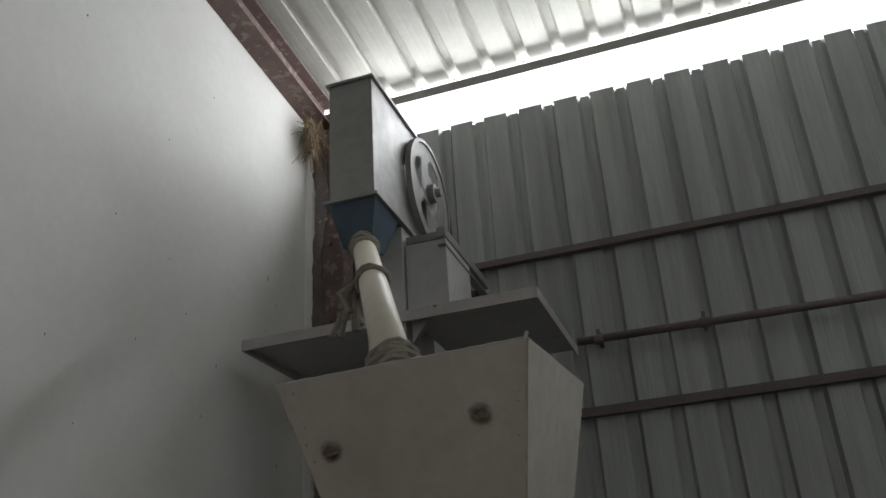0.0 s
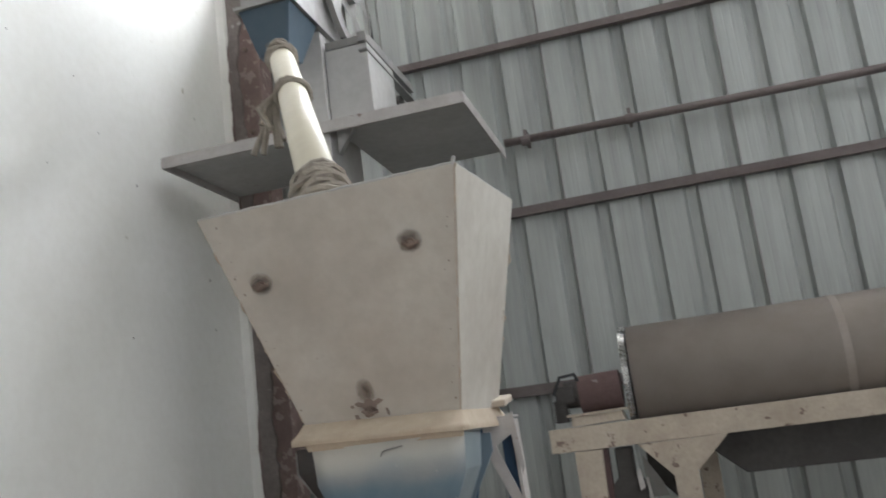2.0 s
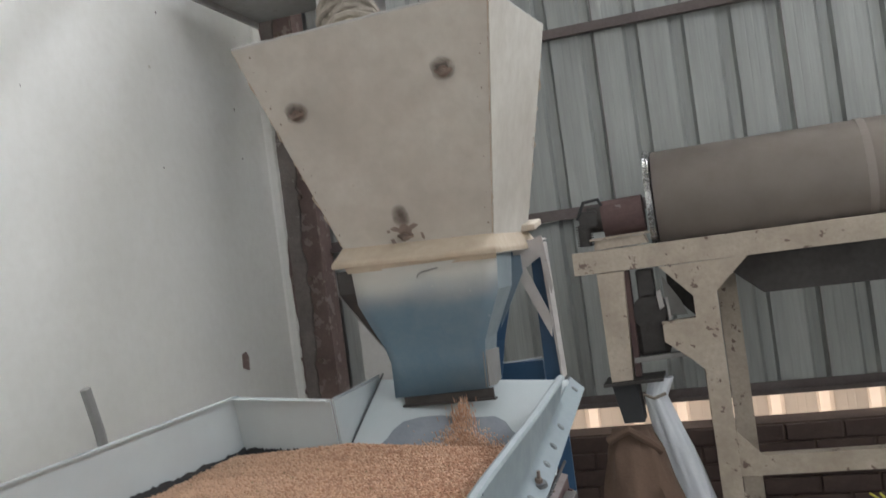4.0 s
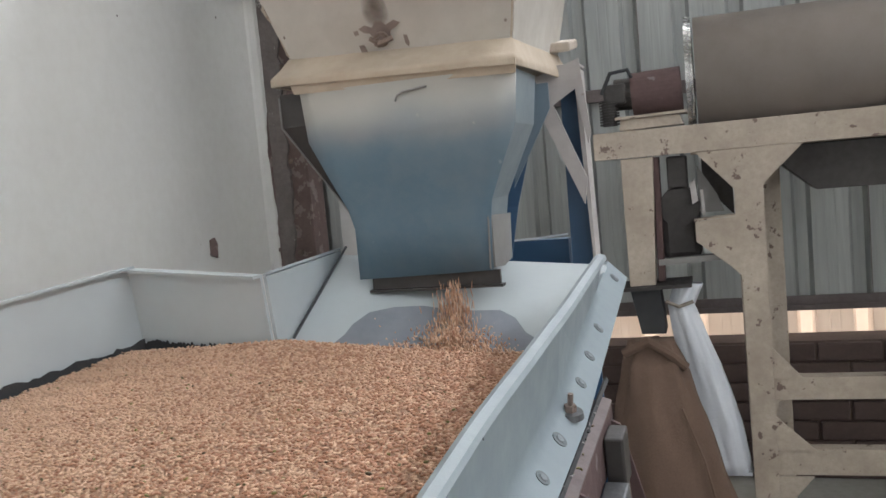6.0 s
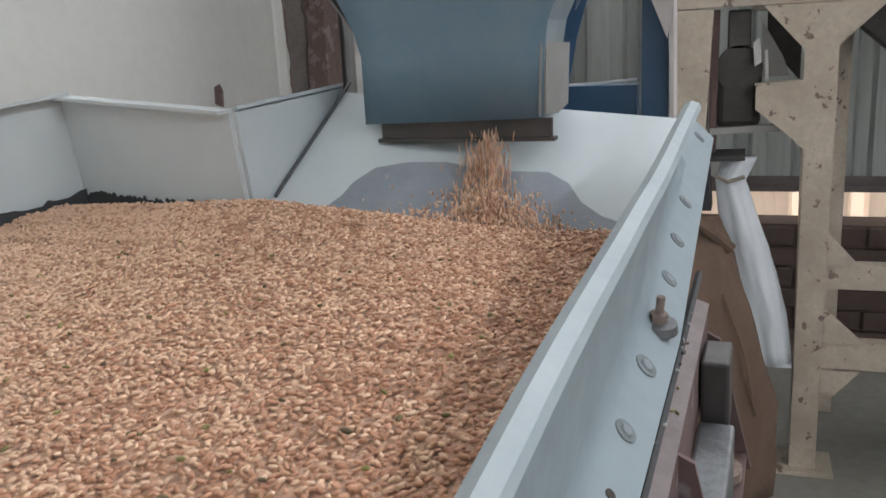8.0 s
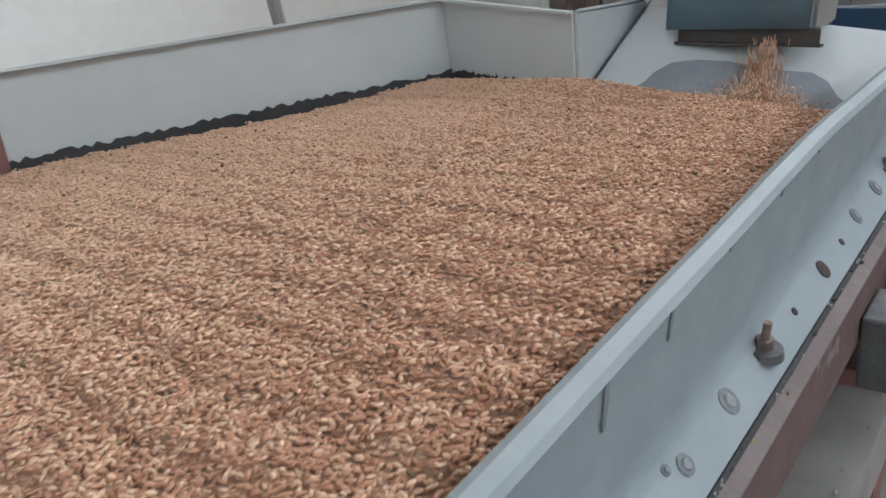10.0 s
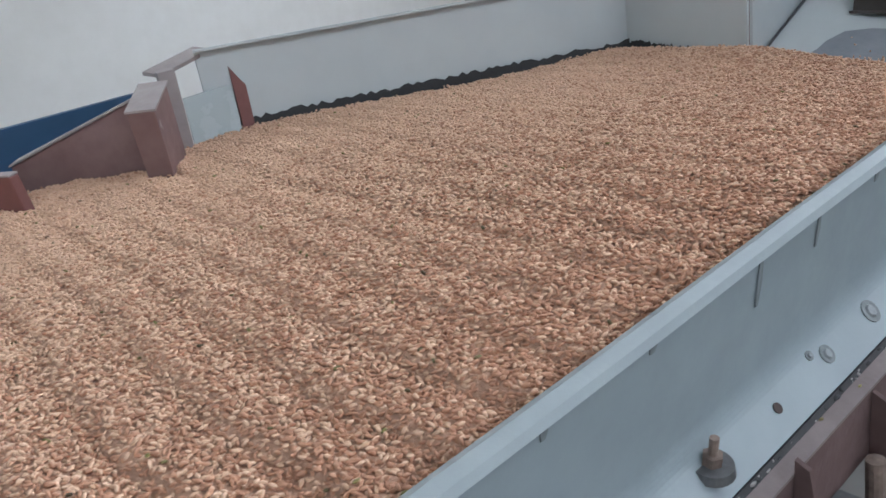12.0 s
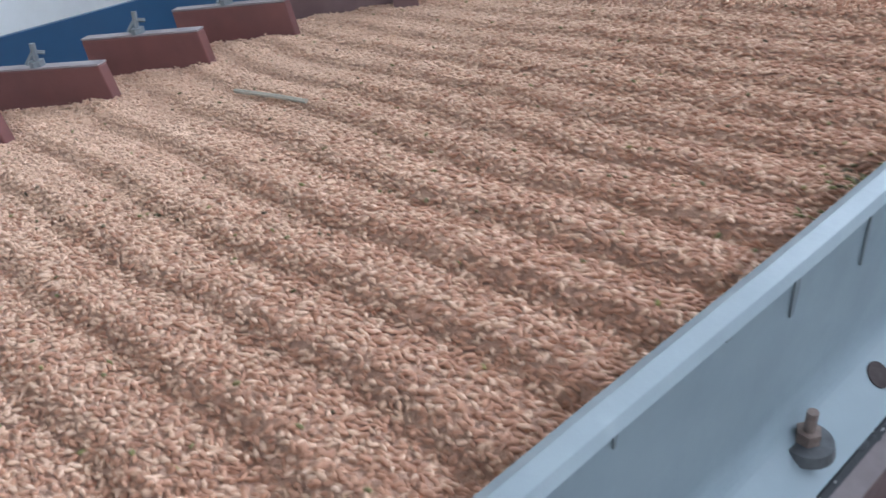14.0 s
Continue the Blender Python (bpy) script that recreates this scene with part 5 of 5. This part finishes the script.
for p in drum.data.polygons:
    p.use_smooth = len(p.vertices) == 4
for x, r in ((0.50, 0.1845), (1.35, 0.1845)):
    part("band", cyl(nb(), (x, DC.y, DC.z + 0.002), (x + 0.025, DC.y, DC.z + 0.002), r, seg=64), DRUM, rack)
for x, r, w in ((-0.192, 0.189, 0.012), (-0.178, 0.186, 0.006)):
    part("rim_ring", cyl(nb(), (x, DC.y, DC.z), (x + w, DC.y, DC.z), r, seg=64), BRIGHT_STEEL, rack)
part("gear_housing", cyl(nb(), (-0.345, RY + 0.06, 1.42), (-0.205, RY + 0.06, 1.425), 0.064, seg=32), BEAM, rack)
b = nb()
cyl(b, (-0.395, RY + 0.06, 1.425), (-0.345, RY + 0.06, 1.425), 0.046, seg=24)
box(b, -0.425, -0.36, RY + 0.012, RY + 0.10, 1.395, 1.455, 0.008)
cyl(b, (-0.412, RY + 0.03, 1.335), (-0.412, RY + 0.03, 1.41), 0.021, seg=16)
gear = part("gear_motor", b, DARK_STEEL, rack)
for k in range(9):
    part("cooling_fin", cyl(nb(), (-0.412, RY + 0.03, 1.338 + k * 0.008), (-0.412, RY + 0.03, 1.342 + k * 0.008), 0.029, seg=16), DARK_STEEL, gear)
b = nb()
tube(b, [(-0.43, RY + 0.02, 1.43), (-0.40, RY + 0.0, 1.485), (-0.35, RY + 0.0, 1.49), (-0.34, RY + 0.03, 1.46)], 0.006, 6)
part("cable", b, RUBBER, rack)
b = nb()
cyl(b, (-0.232, RY + 0.05, 1.085), (-0.232, RY + 0.16, 1.085), 0.058, seg=28)
box(b, -0.288, -0.176, RY + 0.055, RY + 0.15, 0.93, 1.085, 0.02)
box(b, -0.262, -0.205, RY + 0.05, RY + 0.13, 1.13, 1.232, 0.006)
part("drive_motor", b, DARK_STEEL, rack, "dark greasy drive motor")
plate("back_channel", [(-0.298, 1.234), (-0.282, 1.234), (-0.285, 0.87), (-0.305, 0.87)], BEAM, RY + 0.03, 0.06)
plate("motor_plate", [(-0.178, 1.20), (-0.125, 1.11), (-0.108, 1.06), (-0.178, 1.06)], GREY_STEEL, RY + 0.10, 0.006, 0.0)
plate("motor_plate", [(-0.165, 1.232), (-0.080, 1.232), (-0.080, 1.045), (-0.165, 1.14)], DARK_STEEL, RY + 0.14, 0.01, 0.0)
plate("tension_rod", [(-0.172, 1.13), (-0.164, 1.13), (-0.160, 1.057), (-0.168, 1.057)], FRAME, RY + 0.03, 0.008, 0.0)
plate("lever_bracket", [(-0.200, 1.150), (-0.185, 1.162), (-0.178, 1.10), (-0.195, 1.09)], FRAME, RY + 0.02, 0.02)
plate("discharge_lip", [(-0.41, 0.862), (-0.21, 0.868), (-0.21, 0.858), (-0.41, 0.852)], DARK_STEEL, RY - 0.03, 0.16, 0.0)
plate("cross_bar", [(-0.30, 0.935), (-0.09, 0.945), (-0.09, 0.928), (-0.30, 0.918)], GREY_STEEL, RY + 0.02, 0.03, 0.0)
plate("discharge_neck", [(-0.385, 0.85), (-0.30, 0.85), (-0.29, 0.72), (-0.36, 0.72)], RUBBER, RY + 0.0, 0.10)
plate("trough", [(-0.0, 1.233), (2.55, 1.24), (2.55, 1.10), (0.15, 1.10)], DARK_STEEL, RY + 0.16, 0.14)


# ---------------------------------------------------------------- bags
def sack(name, rings, mat, label, seed, folds=0.006, seg=40, tie=None):
    """rings: (x, y, z, half width, half depth)."""
    b = nb()
    rows = []
    random.seed(seed)
    ph = [random.uniform(0, 6.28) for _ in range(4)]
    fine = []
    for (p, q) in zip(rings, rings[1:]):
        for k in range(5):
            fine.append([p[i] + (q[i] - p[i]) * k / 5 for i in range(5)])
    fine.append(list(rings[-1]))
    for x, y, z, w, d in fine:
        row = []
        for k in range(seg):
            a = 2 * math.pi * k / seg
            f = folds * (math.sin(5 * a + ph[0] + z * 6) + 0.7 * math.sin(9 * a + ph[1] - z * 11) + 0.5 * math.sin(14 * a + ph[2] + z * 17))
            f += 0.006 * noise.noise(Vector((math.cos(a) * 2, math.sin(a) * 2, z * 9 + seed)))
            row.append(b.verts.new((x + (w + f) * math.cos(a), y + (d + f) * math.sin(a), z)))
        rows.append(row)
    for p, q in zip(rows, rows[1:]):
        for k in range(seg):
            b.faces.new((p[k], p[(k + 1) % seg], q[(k + 1) % seg], q[k]))
    b.faces.new(rows[0][::-1])
    b.faces.new(rows[-1])
    ob = thing(name, Matrix(), label, "bag")
    part("body", b, mat, ob, smooth=True)
    return ob


jute = sack("jute_bag", [(-0.27, 2.86, 0.0, 0.15, 0.12), (-0.28, 2.86, 0.25, 0.165, 0.13), (-0.31, 2.87, 0.50, 0.125, 0.11), (-0.325, 2.89, 0.66, 0.085, 0.08), (-0.33, 2.92, 0.72, 0.06, 0.05)], JUTE, "brown jute bag hung under the grader outlet", 3)
b = nb()
tube(b, [(-0.40, 2.84, 0.70), (-0.33, 2.83, 0.735), (-0.27, 2.84, 0.69), (-0.235, 2.85, 0.655)], 0.014, 8)
part("neck_roll", b, JUTE, jute)
b = nb()
tube(b, [(-0.25, 2.78, 0.56), (-0.20, 2.765, 0.42), (-0.165, 2.77, 0.25)], 0.004, 5)
part("seam", b, JUTE, jute)
white = sack("white_bag", [(-0.13, 3.02, 0.30, 0.055, 0.03), (-0.16, 3.02, 0.45, 0.062, 0.03), (-0.20, 3.03, 0.62, 0.055, 0.035), (-0.245, 3.03, 0.80, 0.035, 0.03), (-0.22, 3.03, 0.86, 0.04, 0.03)], WHITE_BAG, "white woven plastic bag hanging from the grader", 6, folds=0.003)
b = nb()
tube(b, [(-0.285, 3.0, 0.815), (-0.25, 2.99, 0.80), (-0.21, 3.0, 0.812)], 0.006, 6)
part("neck_tie", b, CLOTH, white)
b = nb()
box(b, -0.185, -0.075, 2.995, 3.03, 0.296, 0.306)
part("hem", b, WHITE_BAG, white)
yellow = sack("yellow_sack", [(0.48, 2.80, 0.0, 0.13, 0.11), (0.48, 2.80, 0.2, 0.14, 0.12), (0.475, 2.80, 0.38, 0.115, 0.10), (0.455, 2.80, 0.47, 0.055, 0.05)], YELLOW_BAG, "full yellow woven plastic sack on the floor", 8, folds=0.004)
random.seed(21)
b = nb()
for i in range(26):
    a = random.uniform(0, 6.28)
    p = Vector((0.44 + 0.03 * math.cos(a), 2.80 + 0.03 * math.sin(a), 0.455))
    tube(b, [p, p + Vector((random.gauss(-0.01, 0.02), random.gauss(0, 0.02), random.uniform(0.02, 0.06)))], 0.004, 4)
part("frayed_mouth", b, YELLOW_BAG, yellow)

# ---------------------------------------------------------------- bricks of the plinth
bme = bpy.data.meshes.new("brick")
b = nb()
box(b, -0.105, 0.105, -0.012, 0.012, -0.032, 0.032, 0.003)
b.to_mesh(bme)
b.free()
bme.materials.append(BRICK)
random.seed(31)
for r in range(7):
    z = 0.037 + r * 0.073
    x = -1.7 + (0.11 if r % 2 else 0)
    while x < 2.2:
        ob = new("brick", bme)
        ob.parent = plinth
        ob.matrix_basis = pose(x, WY - 0.162 + random.uniform(-0.003, 0.002), z, 0, random.uniform(-0.6, 0.6), 0)
        x += 0.222


# ---------------------------------------------------------------- movement
def motions():
    turn = []
    t, a = 0.0, 20.0
    while t < 14.01:
        turn.append((t, Matrix.Translation(PC) @ Matrix.Rotation(radians(a), 4, "X")))
        t, a = t + 0.1, a - 67.0
    walk(pulley, turn)
    # the deck's shake carries the loose grains to and fro
    for i, ob in enumerate(layers):
        rows, k = [], 0
        while k * 0.05 < 14.01:
            f = 2 * math.pi * (k * 0.37 + i * 0.21)
            rows.append((k * 0.05, DECK @ Matrix.Translation((0.0017 * math.cos(f), 0.0014 * math.sin(f), 0.0006 * math.sin(f)))))
            k += 1
        walk(ob, rows)
    for i, ob in enumerate(streams):
        base = ob.matrix_basis.copy()
        rows, k = [], 0
        drop = 0.020 if i < 4 else 0.006
        while k * 0.05 < 14.01:
            f = ((k + 2 + i) % 5) / 4.0
            rows.append((k * 0.05, Matrix.Translation((0.002 * math.sin(k * 2.1 + i), 0, drop * (0.4 - f * 0.8))) @ base))
            k += 1
        walk(ob, rows)


motions()
